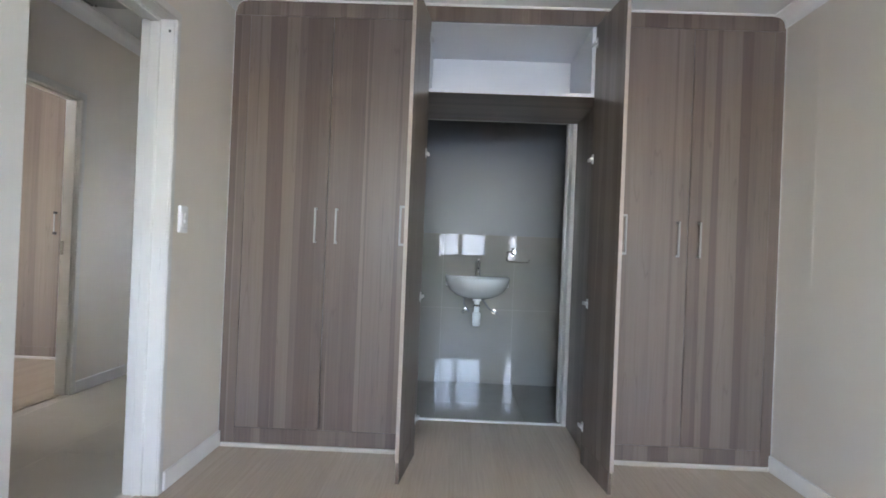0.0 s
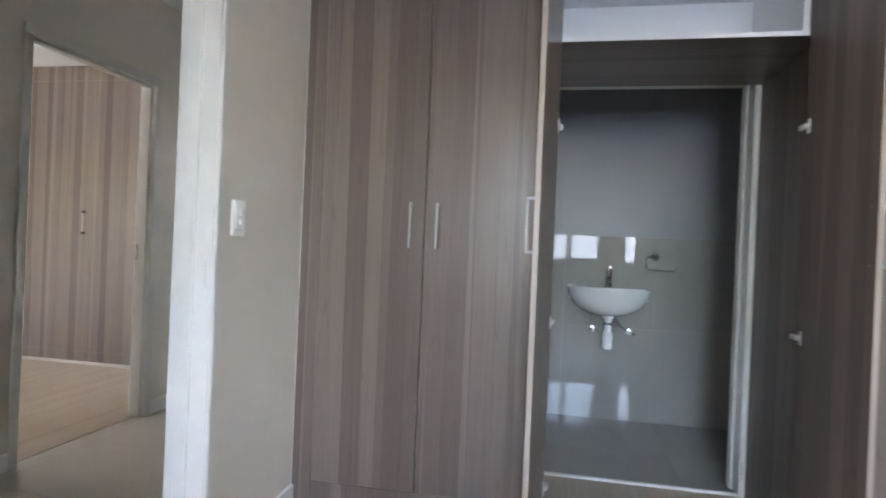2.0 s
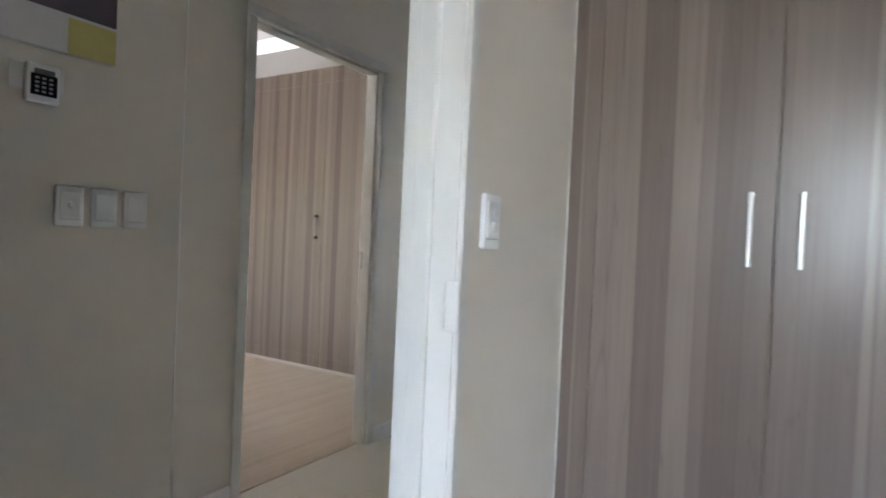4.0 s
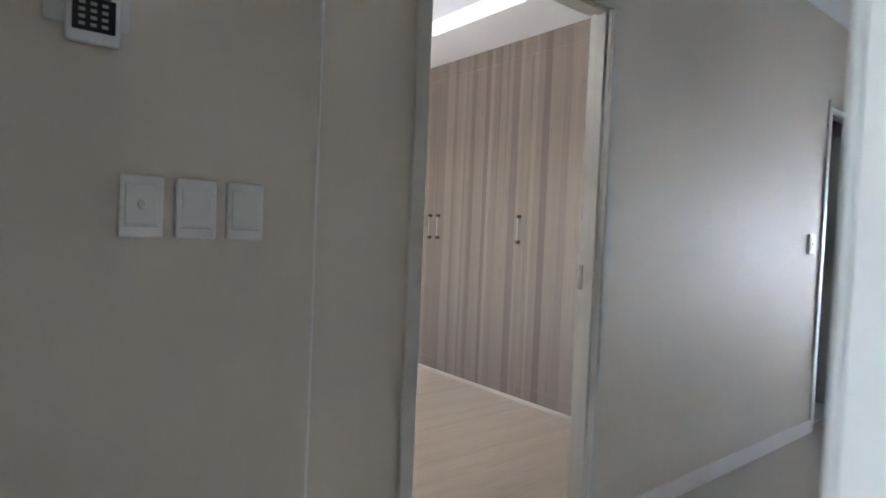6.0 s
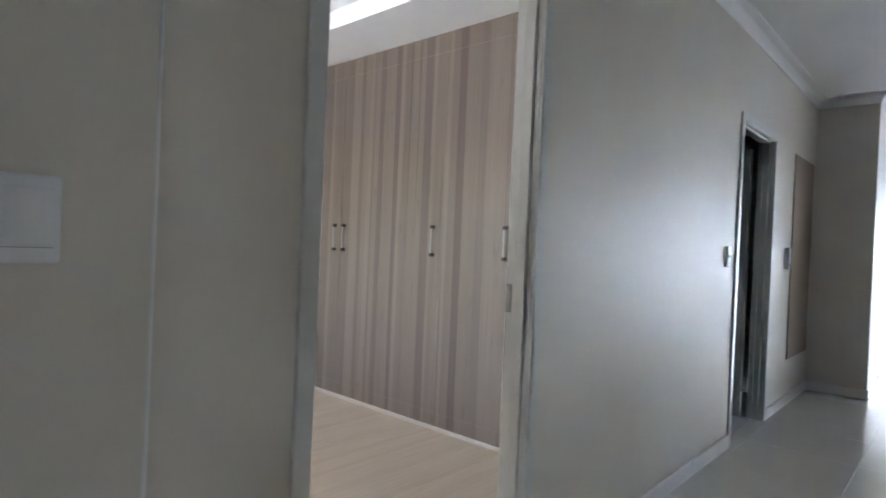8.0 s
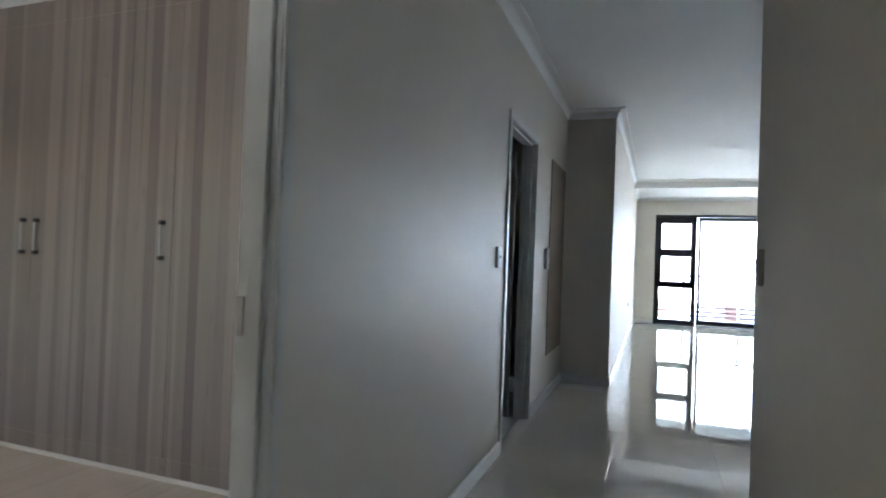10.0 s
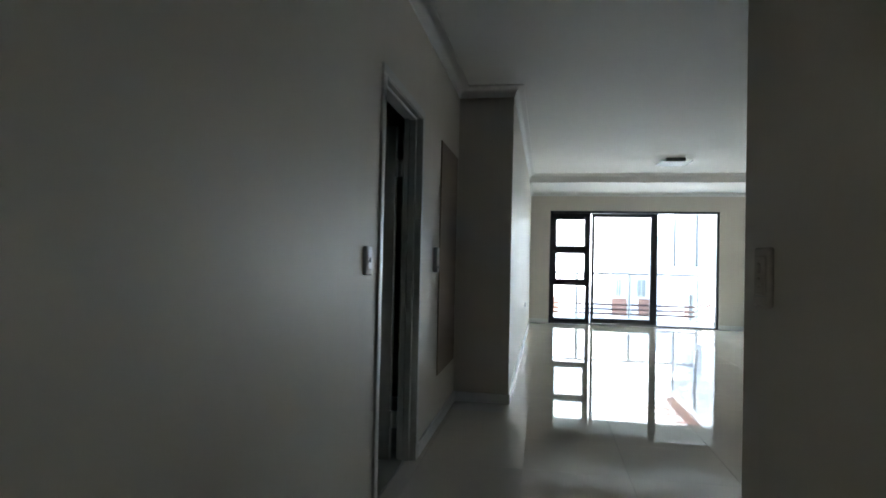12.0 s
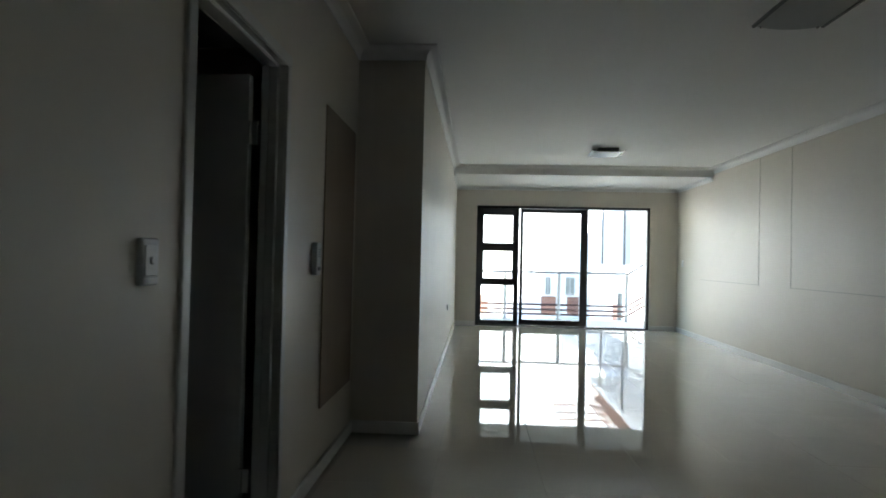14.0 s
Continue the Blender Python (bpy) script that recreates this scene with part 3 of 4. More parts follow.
part("yellow_field", B((SWX + 0.028, 3.6140, 1.6470, SWX + 0.0305, 3.7515, 1.7520)), YELLOW, art)
bm = bmesh.new()
for k in range(9):
    a = k * 0.7
    tube(bm, [(SWX + 0.031, 3.395, 1.6920), (SWX + 0.031, 3.395 + 0.022 * math.cos(a), 1.6920 + 0.025 * math.sin(a))], 0.0018, 5)
part("red_motif", bm, RED, art)


# ---------- wardrobes ----------
def bar_handle(x, y, z0, z1, side, parent, axis="y", feet=False):
    """Square bow handle that stands off a front; side: direction in which it stands off."""
    bm = bmesh.new()
    d = 0.030 * side
    w = 0.0055
    if axis == "y":
        box(bm, x - w, y, z0, x + w, y + d, z0 + 0.011, 0.0015)
        box(bm, x - w, y, z1 - 0.011, x + w, y + d, z1, 0.0015)
        box(bm, x - w, y + d - 0.008 * side, z0, x + w, y + d, z1, 0.002)
    else:
        box(bm, x, y - w, z0, x + d, y + w, z0 + 0.011, 0.0015)
        box(bm, x, y - w, z1 - 0.011, x + d, y + w, z1, 0.0015)
        box(bm, x + d - 0.008 * side, y - w, z0, x + d, y + w, z1, 0.002)
    if feet:
        for z in (z0 + 0.004, z1 - 0.004):
            part("handle_foot", B((x - 0.009, y - 0.033, z - 0.011, x + 0.009, y - 0.0005, z + 0.011), bev=0.0015), FOOTM, parent, "dark square handle foot")
    return part("handle", bm, NICKEL, parent, "brushed bow handle")


def closed_doors(root, edges, front, z0, z1, handles, reach=0.056, mat=None):
    for k, (a, b) in enumerate(zip(edges, edges[1:])):
        dr = part("door", B((a + 0.0015, front, z0, b - 0.0015, front + 0.018, z1), bev=0.0015), mat or WOOD, root)
        if handles[k]:
            hx = b - reach if handles[k] > 0 else a + reach
            bar_handle(hx, front, 1.118, 1.307, -1, dr, feet=reach < 0.055)


Z0, Z1 = 0.108, 2.34
left = thing("wardrobe", -0.81, WF + 0.3, 0, "closed taupe wood-laminate wardrobe unit with bow handles", "wardrobe", "built-in wardrobes")
closed_doors(left, (-1.212, -0.757, -0.315), WF, Z0, Z1, (1, -1))
part("stile", B((BX0 + 0.002, WF, 0.022, -1.212, WF + 0.02, Z1), bev=0.001), WOOD, left)
part("frieze", B((BX0 + 0.002, WF, Z1 + 0.002, -0.315, WF + 0.02, BC - 0.002), bev=0.001), WOOD, left)
part("plinth", B((-1.212, WF + 0.002, 0.0, -0.315, WF + 0.02, Z0 - 0.002), bev=0.001), WOOD, left)
part("body", B((BX0 + 0.002, WF + 0.02, 0.0, -0.284, 5.055, BC - 0.004)), WOOD, left)
right = thing("wardrobe", 1.2, WF + 0.3, 0, "closed taupe wood-laminate wardrobe unit beside the wall", "wardrobe", "built-in wardrobes")
closed_doors(right, (0.735, 1.182, 1.608), WF, Z0, Z1, (1, -1))
part("stile", B((1.608, WF, 0.022, BX1 - 0.002, WF + 0.02, Z1), bev=0.001), WOOD, right)
part("frieze", B((0.735, WF, Z1 + 0.002, BX1 - 0.002, WF + 0.02, BC - 0.002), bev=0.001), WOOD, right)
part("plinth", B((0.735, WF + 0.002, 0.0, 1.608, WF + 0.02, Z0 - 0.002), bev=0.001), WOOD, right)
part("body", B((0.72, WF + 0.02, 0.0, BX1 - 0.002, 5.055, BC - 0.004)), WOOD, right)
mid = thing("wardrobe", 0.21, WF + 0.3, 0, "open wardrobe doors hiding a passage to the bathroom", "wardrobe", "built-in wardrobes")
PX0, PX1 = -0.264, 0.702
part("side_panel", B((PX0 - 0.018, WF + 0.001, 0.0, PX0, 5.055, BC - 0.004), bev=0.001), WOOD, mid)
part("side_panel", B((PX1, WF + 0.001, 0.0, PX1 + 0.018, 5.055, BC - 0.004), bev=0.001), WOOD, mid)
part("frieze", B((-0.313, WF - 0.001, Z1 + 0.002, 0.733, WF + 0.019, BC - 0.002), bev=0.001), WOOD, mid)
part("shelf", B((PX0, WF + 0.002, 1.956, PX1, 5.054, 1.974), bev=0.001), WOODX, mid)
part("edge_strip", B((PX0, WF - 0.0005, 1.957, PX1, WF + 0.002, 1.975)), MELA, mid, "pale edge strip of the shelf")
QX0, QX1 = -0.245, 0.642
for nm, b in (("box_floor", (QX0, WF + 0.02, 1.974, QX1, 5.03, 1.976)), ("box_side", (PX0, WF + 0.02, 1.976, QX0, 5.05, Z1)), ("box_side", (QX1, WF + 0.02, 1.976, PX1, 5.05, Z1)),
              ("box_back", (QX0, 5.03, 1.976, QX1, 5.05, Z1)), ("box_top", (PX0, WF + 0.02, Z1, PX1, 5.05, Z1 + 0.01))):
    part(nm, B(b), MELA, mid, "white melamine inside of the top box")


def open_door(hx, side, splay):
    """A wardrobe door swung out past a right angle; side -1 for the one hinged at low x."""
    m = Matrix.Translation((hx, WF - 0.003, 0)) @ Matrix.Rotation(radians(splay), 4, "Z")
    w, s_ = 0.425, side

    def turned(bm):
        bmesh.ops.transform(bm, matrix=m, verts=bm.verts)
        return bm
    dr = part("door", turned(B((-0.009, -w, Z0, 0.009, 0, Z1), bev=0.0012)), WOOD, mid, "door swung wide open")
    part("edge_band", turned(B((-0.0088, -w - 0.0012, Z0 + 0.001, 0.0088, -w + 0.0005, Z1 - 0.001))), WOODE, dr, "paler edge band")
    part("kick_board", turned(B((-0.008, -w + 0.018, 0.002, 0.008, -0.002, Z0 - 0.002), bev=0.001)), WOOD, dr)
    bm = B((s_ * 0.009, -w + 0.0245, 1.118, s_ * 0.039, -w + 0.0355, 1.129), (s_ * 0.009, -w + 0.0245, 1.296, s_ * 0.039, -w + 0.0355, 1.307), (s_ * 0.031, -w + 0.0245, 1.118, s_ * 0.0392, -w + 0.0355, 1.307), bev=0.0015)
    part("handle", turned(bm), NICKEL, dr, "brushed bow handle")
    for z in (0.20, 0.853, 1.62, 2.24):
        bm = B((-s_ * 0.009, -0.034, z - 0.026, -s_ * 0.014, -0.012, z + 0.026), bev=0.002)
        cyl(bm, (-s_ * 0.009, -0.02, z), (-s_ * 0.02, -0.02, z), 0.010, seg=14)
        box(bm, -s_ * 0.012, -0.02, z - 0.009, -s_ * 0.024, 0.025, z + 0.009, 0.002)
        part("hinge", turned(bm), HINGE, dr, "bright zinc cup hinge")
    for z in (1.124, 1.301):
        part("screw", turned(cyl(bmesh.new(), (-s_ * 0.009, -w + 0.03, z), (-s_ * 0.0105, -w + 0.03, z), 0.004, seg=10)), NICKEL, dr)


open_door(-0.240, -1, -6.5)
open_door(0.664, 1, 5.5)

e2 = [B2X0 + 0.05, -5.17, -4.718, -4.137, -3.555, -2.975]
for k, (a, b, hs) in enumerate(((0, 2, (1, -1)), (2, 4, (1, 1)), (4, 5, (1,)))):
    u = thing("wardrobe", (e2[a] + e2[b]) / 2, W2F + 0.3, 0, "closed taupe wood-laminate wardrobe in the second bedroom", "wardrobe", "second bedroom wardrobes")
    closed_doors(u, e2[a:b + 1], W2F, Z0, 2.43, hs, 0.054, WOOD2)
    x0 = B2X0 + 0.002 if k == 0 else e2[a]
    x1 = HX0 - 0.102 if k == 2 else e2[b]
    part("plinth", B((x0 + 0.0005, W2F + 0.002, 0, x1 - 0.0005, W2F + 0.02, Z0 - 0.0005)), WOOD2, u)
    part("frieze", B((x0 + 0.0005, W2F, 2.4305, x1 - 0.0005, W2F + 0.02, S2 - 0.002)), WOOD2, u)
    part("body", B((x0 + 0.0005, W2F + 0.02, 0, x1 - 0.0005, W2F + 0.598, S2 - 0.004)), WOOD2, u)
    if k == 0:
        part("stile", B((x0, W2F, Z0, e2[0], W2F + 0.02, 2.43)), WOOD2, u)
    if k == 2:
        part("stile", B((e2[5], W2F, Z0, x1, W2F + 0.02, 2.43)), WOOD2, u)

# ---------- bathroom ----------
bf = thing("door_frame", 0.21, 5.13, 0, "white steel frame between wardrobe passage and bathroom", "door frame", "door frames", "structure")
part("jamb", B((-0.34, 5.062, 0, -0.31, 5.214, 1.985), (-0.31, 5.12, 0, -0.296, 5.214, 1.985), bev=0.003), STEEL, bf)
part("jamb", B((0.676, 5.057, 0, 0.70, 5.214, 1.985), (0.662, 5.15, 0, 0.676, 5.213, 1.985), bev=0.003), STEEL, bf)
part("head", B((-0.34, 5.062, 1.985, 0.70, 5.214, 2.034), bev=0.003), STEEL, bf)

bx, by = 0.143, 6.20
basin = thing("wash_basin", bx, by, 0.895, "white ceramic wall-hung wash basin", "wash basin")
bm = bmesh.new()
seg = 40
prof_out = [(0.05, -0.178), (0.115, -0.172), (0.175, -0.150), (0.225, -0.112), (0.256, -0.062), (0.268, -0.02), (0.271, 0.0), (0.264, 0.009), (0.245, 0.006), (0.225, -0.02), (0.17, -0.075), (0.06, -0.10)]
rings = []
for r, z in prof_out:
    ring = []
    for k in range(seg + 1):
        a = math.pi + math.pi * k / seg
        ring.append(bm.verts.new((bx + r * math.cos(a), by - 0.02 + 1.45 * r * math.sin(a), 0.895 + z)))
    rings.append(ring)
for a, b in zip(rings, rings[1:]):
    for k in range(seg):
        bm.faces.new((a[k], a[k + 1], b[k + 1], b[k]))
bm.faces.new(rings[0])
bm.faces.new(rings[-1][::-1])
box(bm, bx - 0.262, by - 0.075, 0.815, bx + 0.262, by, 0.901, 0.012, 2)
part("bowl", bm, CERAM, basin, smooth=True)
part("apron", B((bx - 0.10, by - 0.20, 0.730, bx + 0.10, by, 0.825), bev=0.03, seg=3), CERAM, basin, smooth=True)
tap = thing("basin_tap", bx, by - 0.045, 0.901, "chrome mixer tap on the wash basin", "tap")
bm = lathe(bmesh.new(), [(0.026, 0), (0.026, 0.008), (0.021, 0.014), (0.020, 0.10), (0.022, 0.118), (0.016, 0.128)], (bx, by - 0.045, 0.901), 20)
part("body", bm, CHROME, tap, smooth=True)
part("spout", tube(bmesh.new(), [(bx, by - 0.05, 0.960), (bx, by - 0.10, 0.970), (bx, by - 0.145, 0.957), (bx, by - 0.15, 0.943)], 0.012), CHROME, tap, smooth=True)
part("lever", tube(bmesh.new(), [(bx, by - 0.045, 1.025), (bx, by - 0.07, 1.037), (bx, by - 0.115, 1.043)], 0.008), CHROME, tap, smooth=True)
trap = thing("bottle_trap", bx, by - 0.11, 0.725, "white plastic bottle trap under the basin", "drain trap")
part("tailpiece", lathe(bmesh.new(), [(0.035, 0), (0.035, -0.03), (0.024, -0.032), (0.022, -0.06)], (bx, by - 0.11, 0.731), 20), PLAST, trap, smooth=True)
part("lock_nut", lathe(bmesh.new(), [(0.026, 0), (0.026, -0.016)], (bx, by - 0.11, 0.673), 14), CHROME, trap)
part("bottle", lathe(bmesh.new(), [(0.021, 0), (0.021, -0.05), (0.033, -0.058), (0.035, -0.10), (0.031, -0.105), (0.033, -0.150), (0.026, -0.163)], (bx, by - 0.11, 0.659), 20), PLAST, trap, smooth=True)
part("outlet", tube(bmesh.new(), [(bx, by - 0.11, 0.595), (bx, by - 0.06, 0.595), (bx, by, 0.595)], 0.019), PLAST, trap, smooth=True)
for s, vx, vz in ((-1, 0.055, 0.615), (1, 0.295, 0.608)):
    v = thing("angle_valve", vx, by, vz, "small chrome angle valve with a braided hose", "valve", "valves under the basin")
    bm = cyl(bmesh.new(), (vx, by, vz), (vx, by - 0.05, vz), 0.010, seg=14)
    cyl(bm, (vx, by, vz), (vx, by - 0.006, vz), 0.022, seg=18)
    cyl(bm, (vx, by - 0.03, vz), (vx + s * 0.03, by - 0.04, vz - 0.02), 0.012, 0.014, seg=12)
    part("valve_body", bm, CHROME, v, smooth=True)
    pts = curve_pts((vx, by - 0.045, vz), (vx - s * 0.08, by - 0.07, vz + 0.05), (bx + s * 0.12, by - 0.06, 0.625), (bx + s * 0.03, by - 0.05, 0.735)) if s > 0 else curve_pts((vx, by - 0.045, vz), (vx + 0.09, by - 0.07, vz - 0.03), (bx - 0.16, by - 0.06, 0.655), (bx - 0.09, by - 0.05, 0.740))
    part("hose", tube(bmesh.new(), pts, 0.0065, 8), RUBBER, v, smooth=True)
hold = thing("towel_holder", 0.44, by, 1.12, "chrome open towel holder on the tiles", "towel holder")
part("rosette", lathe(bmesh.new(), [(0.026, 0), (0.026, 0.008), (0.012, 0.014), (0.010, 0.05)], (0, 0, 0), 20), CHROME, hold, smooth=True).matrix_local = Matrix.Rotation(radians(90), 4, "X")
part("bar", tube(bmesh.new(), [(0.445, by - 0.05, 1.12), (0.39, by - 0.05, 1.118), (0.382, by - 0.05, 1.11), (0.382, by - 0.05, 1.045), (0.388, by - 0.05, 1.036), (0.55, by - 0.05, 1.034), (0.566, by - 0.05, 1.037), (0.568, by - 0.05, 1.06)], 0.0055), CHROME, hold, smooth=True)

# ---------- windows and sliding door ----------
def glass_pane(bm_args, parent):
    ob = part("pane", B(bm_args), GLASS, parent)
    ob.visible_shadow = False
    return ob


def bedroom_window(name, win, y, label):
    x0, x1, z0, z1 = win
    w = thing(name, (x0 + x1) / 2, y, z0, label, "window", "", "structure")
    t = 0.05
    part("window_frame", B((x0, y - 0.05, z0, x1, y, z0 + t), (x0, y - 0.05, z1 - t, x1, y, z1), (x0, y - 0.05, z0 + t, x0 + t, y, z1 - t), (x1 - t, y - 0.05, z0 + t, x1, y, z1 - t)), ALU, w)
    part("sill", B((x0, y + 0.002, z0 - 0.03, x1, y + 0.10, z0 + 0.002), bev=0.004), TRIM, w)
    for a, h in ((x0 + 0.25 * (x1 - x0), 0.014), (x0 + 0.51 * (x1 - x0), 0.042)) if x1 - x0 > 1 else ():
        part("mullion", B((a - h, y - 0.05, z0 + t, a + h, y, z1 - t)), ALU, w)
    part("transom", B((x0 + t, y - 0.048, z1 - 0.38, x1 - t, y - 0.002, z1 - 0.34)), ALU, w)
    return w


bedroom_window("window_1", WIN1, BY0 - 0.02, "black framed three-light bedroom window")
bedroom_window("window_3", WIN1B, BY0 - 0.02, "narrow black framed side light of the bedroom")
bedroom_window("window_2", WIN2, B2Y0 - 0.02, "black framed three-light bedroom window")

sd = thing("sliding_door", -0.18, LY1 + 0.05, 0, "black aluminium sliding door, one leaf slid open", "sliding door", "", "structure")
X0, X1, ZT = WINL[0], WINL[1], WINL[3]
YF0, YF1 = LY1 + 0.03, LY1 + 0.15
XS, XL, XO = -1.075, -1.055, 0.165
part("outer_frame", B((X0, YF0, 0, X0 + 0.05, YF1, ZT), (X1 - 0.05, YF0, 0, X1, YF1, ZT), (X0 + 0.05, YF0, ZT - 0.045, X1 - 0.05, YF1, ZT), (X0 + 0.05, YF0, 0, X1 - 0.05, YF1, 0.025), bev=0.002), ALU, sd)
ya, yb = YF0 + 0.062, YF0 + 0.105
part("side_light_frame", B((X0 + 0.05, ya, 0.025, X0 + 0.10, yb, ZT - 0.045), (XS - 0.085, ya, 0.025, XS, yb, ZT - 0.045), (X0 + 0.10, ya, 0.025, XS - 0.085, yb, 0.10), (X0 + 0.10, ya, ZT - 0.13, XS - 0.085, yb, ZT - 0.045),
                               (X0 + 0.10, ya, 0.745, XS - 0.085, yb, 0.83), (X0 + 0.10, ya, 1.41, XS - 0.085, yb, 1.48), bev=0.002), ALU, sd)
for za, zb, ins in ((0.83, 1.41, 0.03), (1.48, ZT - 0.13, 0.03)):
    x_, y_ = X0 + 0.10, XS - 0.085
    sash = part("sash", B((x_, ya - 0.012, za, x_ + ins, yb - 0.005, zb), (y_ - ins, ya - 0.012, za, y_, yb - 0.005, zb), (x_ + ins, ya - 0.012, za, y_ - ins, yb - 0.005, za + 0.04), (x_ + ins, ya - 0.012, zb - 0.04, y_ - ins, yb - 0.005, zb), bev=0.002), ALU, sd)
    glass_pane((x_ + ins - 0.003, ya + 0.012, za + 0.037, y_ - ins + 0.003, ya + 0.018, zb - 0.037), sash)
glass_pane((X0 + 0.097, ya + 0.012, 0.097, XS - 0.082, ya + 0.018, 0.748), sd)
y0_, y1_ = YF0 + 0.008, YF0 + 0.052
leaf = part("sliding_leaf", B((XL, y0_, 0.03, XL + 0.055, y1_, ZT - 0.05), (XO - 0.13, y0_, 0.03, XO, y1_, ZT - 0.05), (XL + 0.055, y0_, 0.03, XO - 0.13, y1_, 0.13), (XL + 0.055, y0_, ZT - 0.12, XO - 0.13, y1_, ZT - 0.05), bev=0.002), ALU, sd)
glass_pane((XL + 0.052, y0_ + 0.018, 0.127, XO - 0.127, y0_ + 0.024, ZT - 0.117), leaf)
part("pull_handle", B((XO - 0.05, y0_ - 0.02, 0.95, XO - 0.03, y0_, 1.25), bev=0.004), ALU, leaf)
solid("threshold_sliding_door", B((X0, LY1, -0.01, X1, LY1 + 0.03, 0.004), (X0, YF1, -0.03, X1, LY1 + 0.26, 0.0)), TRIM, "pale threshold under the sliding door", "threshold", kind="structure")


# ---------- ceiling lights ----------
def ceiling_light(cx, cy, zc, size=0.40):
    root = thing("ceiling_light", cx, cy, zc, "square frosted glass ceiling light with chrome clips, unlit", "ceiling light", "ceiling lights")
    h = size / 2
    part("base", B((cx - 0.13, cy - 0.13, zc - 0.05, cx + 0.13, cy + 0.13, zc), bev=0.006), SHADOWG, root)
    bm = bmesh.new()
    N = 12
    g = [[bm.verts.new((cx - h + size * i / N, cy - h + size * j / N, zc - 0.075 + 0.022 * ((2 * i / N - 1) ** 2))) for j in range(N + 1)] for i in range(N + 1)]
    for i in range(N):
        for j in range(N):
            bm.faces.new((g[i][j], g[i + 1][j], g[i + 1][j + 1], g[i][j + 1]))
    bmesh.ops.solidify(bm, geom=bm.faces[:], thickness=0.006)
    sh = part("shade", bm, OPAL, root, "curved frosted glass pane", smooth=True)
    for a, b in ((cx - h - 0.004, cx - h + 0.012), (cx + h - 0.012, cx + h + 0.004)):
        part("rim", B((a, cy - h - 0.004, zc - 0.062, b, cy + h + 0.004, zc - 0.046)), SHADOWG, root)
    for sx in (-1, 1):
        for sy in (-1, 1):
            x, y = cx + sx * (h - 0.04), cy + sy * (h - 0.012)
            part("clip", lathe(bmesh.new(), [(0.008, 0), (0.008, -0.014), (0.005, -0.017)], (x, y, zc - 0.055), 12), CHROME, root, smooth=True)
    return root


ceiling_light(-0.05, 9.17, HC)
ceiling_light(-0.19, 13.47, HC)
ceiling_light(-2.3, 4.84, HC)

# thin panel lines on the east walls
pl = thing("wall_moulding", LX1, 13.9, 1.7, "thin cable lines on the living room wall", "moulding")
t = 0.0035
part("upright_line", B((LX1 - t, 13.45, 0.97, LX1, 13.458, 2.58)), LINE, pl)
part("level_line", B((LX1 - t, 13.45, 0.962, LX1, 15.35, 0.97)), LINE, pl)
pl2 = thing("wall_moulding", LX1, 11.6, 1.7, "thin cable lines on the living room wall", "moulding")
part("upright_line", B((LX1 - t, 12.70, 0.97, LX1, 12.708, 2.58)), LINE, pl2)
part("level_line", B((LX1 - t, 10.3, 0.962, LX1, 12.708, 0.97)), LINE, pl2)
solid("wall_line", B((BX1 - 0.0025, 4.13, 1.0, BX1, 4.1345, 2.2)), WALL, "thin painted cable line on the bedroom wall", "moulding")

# ---------- outside ----------
GZ = -1.3
structure("ground", B((-150, LY1 + 0.5, GZ - 0.2, 150, 400, GZ)), GROUND, "pale sunlit paving and ground outside", "ground")
structure("ground_south", B((-150, -300, GZ - 0.2, 150, BY0 - 0.6, GZ)), YARD, "grey paved yard outside the bedrooms", "ground")
structure("balcony_floor", B((-4.5, LY1 + 0.22, -0.2, 1.75, 18.4, -0.03), (1.75, LY1 + 0.22, -0.2, 5.5, 18.4, -0.03)), CONC, "pale screeded balcony floor", "balcony")
structure("balcony_ceiling", B((-4.5, LY1 + 0.22, 2.45, 5.5, 18.9, 2.65)), SLAB_SHADE, "white rendered balcony slab above, coloured dark as in shade", "balcony")
structure("facade_own", B((-8, LY1 + 0.22, 2.65, 6, LY1 + 0.4, 5.5), (-8, LY1, -1.3, HX0 - 0.10, LY1 + 0.22, 2.65), (LX1 + 0.2, LY1, -1.3, 6, LY1 + 0.22, 2.65)), RENDERW, "white rendered outer wall", "facade")
# Unseen slab; its 2.4 m south overhang blocks sun from the bedroom windows.
structure("roof_slab", B((-6, BY0 - 2.4, TOP, 4, LY1 + 0.3, TOP + 0.25)), CONC, "unseen flat roof slab with an overhang that keeps sun off the bedroom windows", "roof")

# Added wall: blocks horizon light and fills the bedroom window's reflection.
structure("horizon_block_wall", B((-30, -14.2, GZ, 30, -14.0, 2.1), (-30, -14.25, 2.1, 30, -13.95, 2.16)), RENDERW, "plain rendered wall added behind the flat to block horizon light", "wall")

rail = thing("balustrade", 0.0, 18.26, -0.03, "grey steel balcony balustrade with brown rails", "balustrade")
for x in (-3.6, -1.224, -0.092, 1.321):
    part("post", B((x - 0.035, 18.24, -0.03, x + 0.035, 18.28, 0.95), (x - 0.06, 18.21, -0.03, x + 0.06, 18.31, -0.018), bev=0.002), RENDERW, rail)
part("handrail", tube(bmesh.new(), [(-4.4, 18.26, 0.96), (1.348, 18.26, 0.965), (2.45, 18.26, 1.655)], 0.024), GALV, rail, smooth=True)
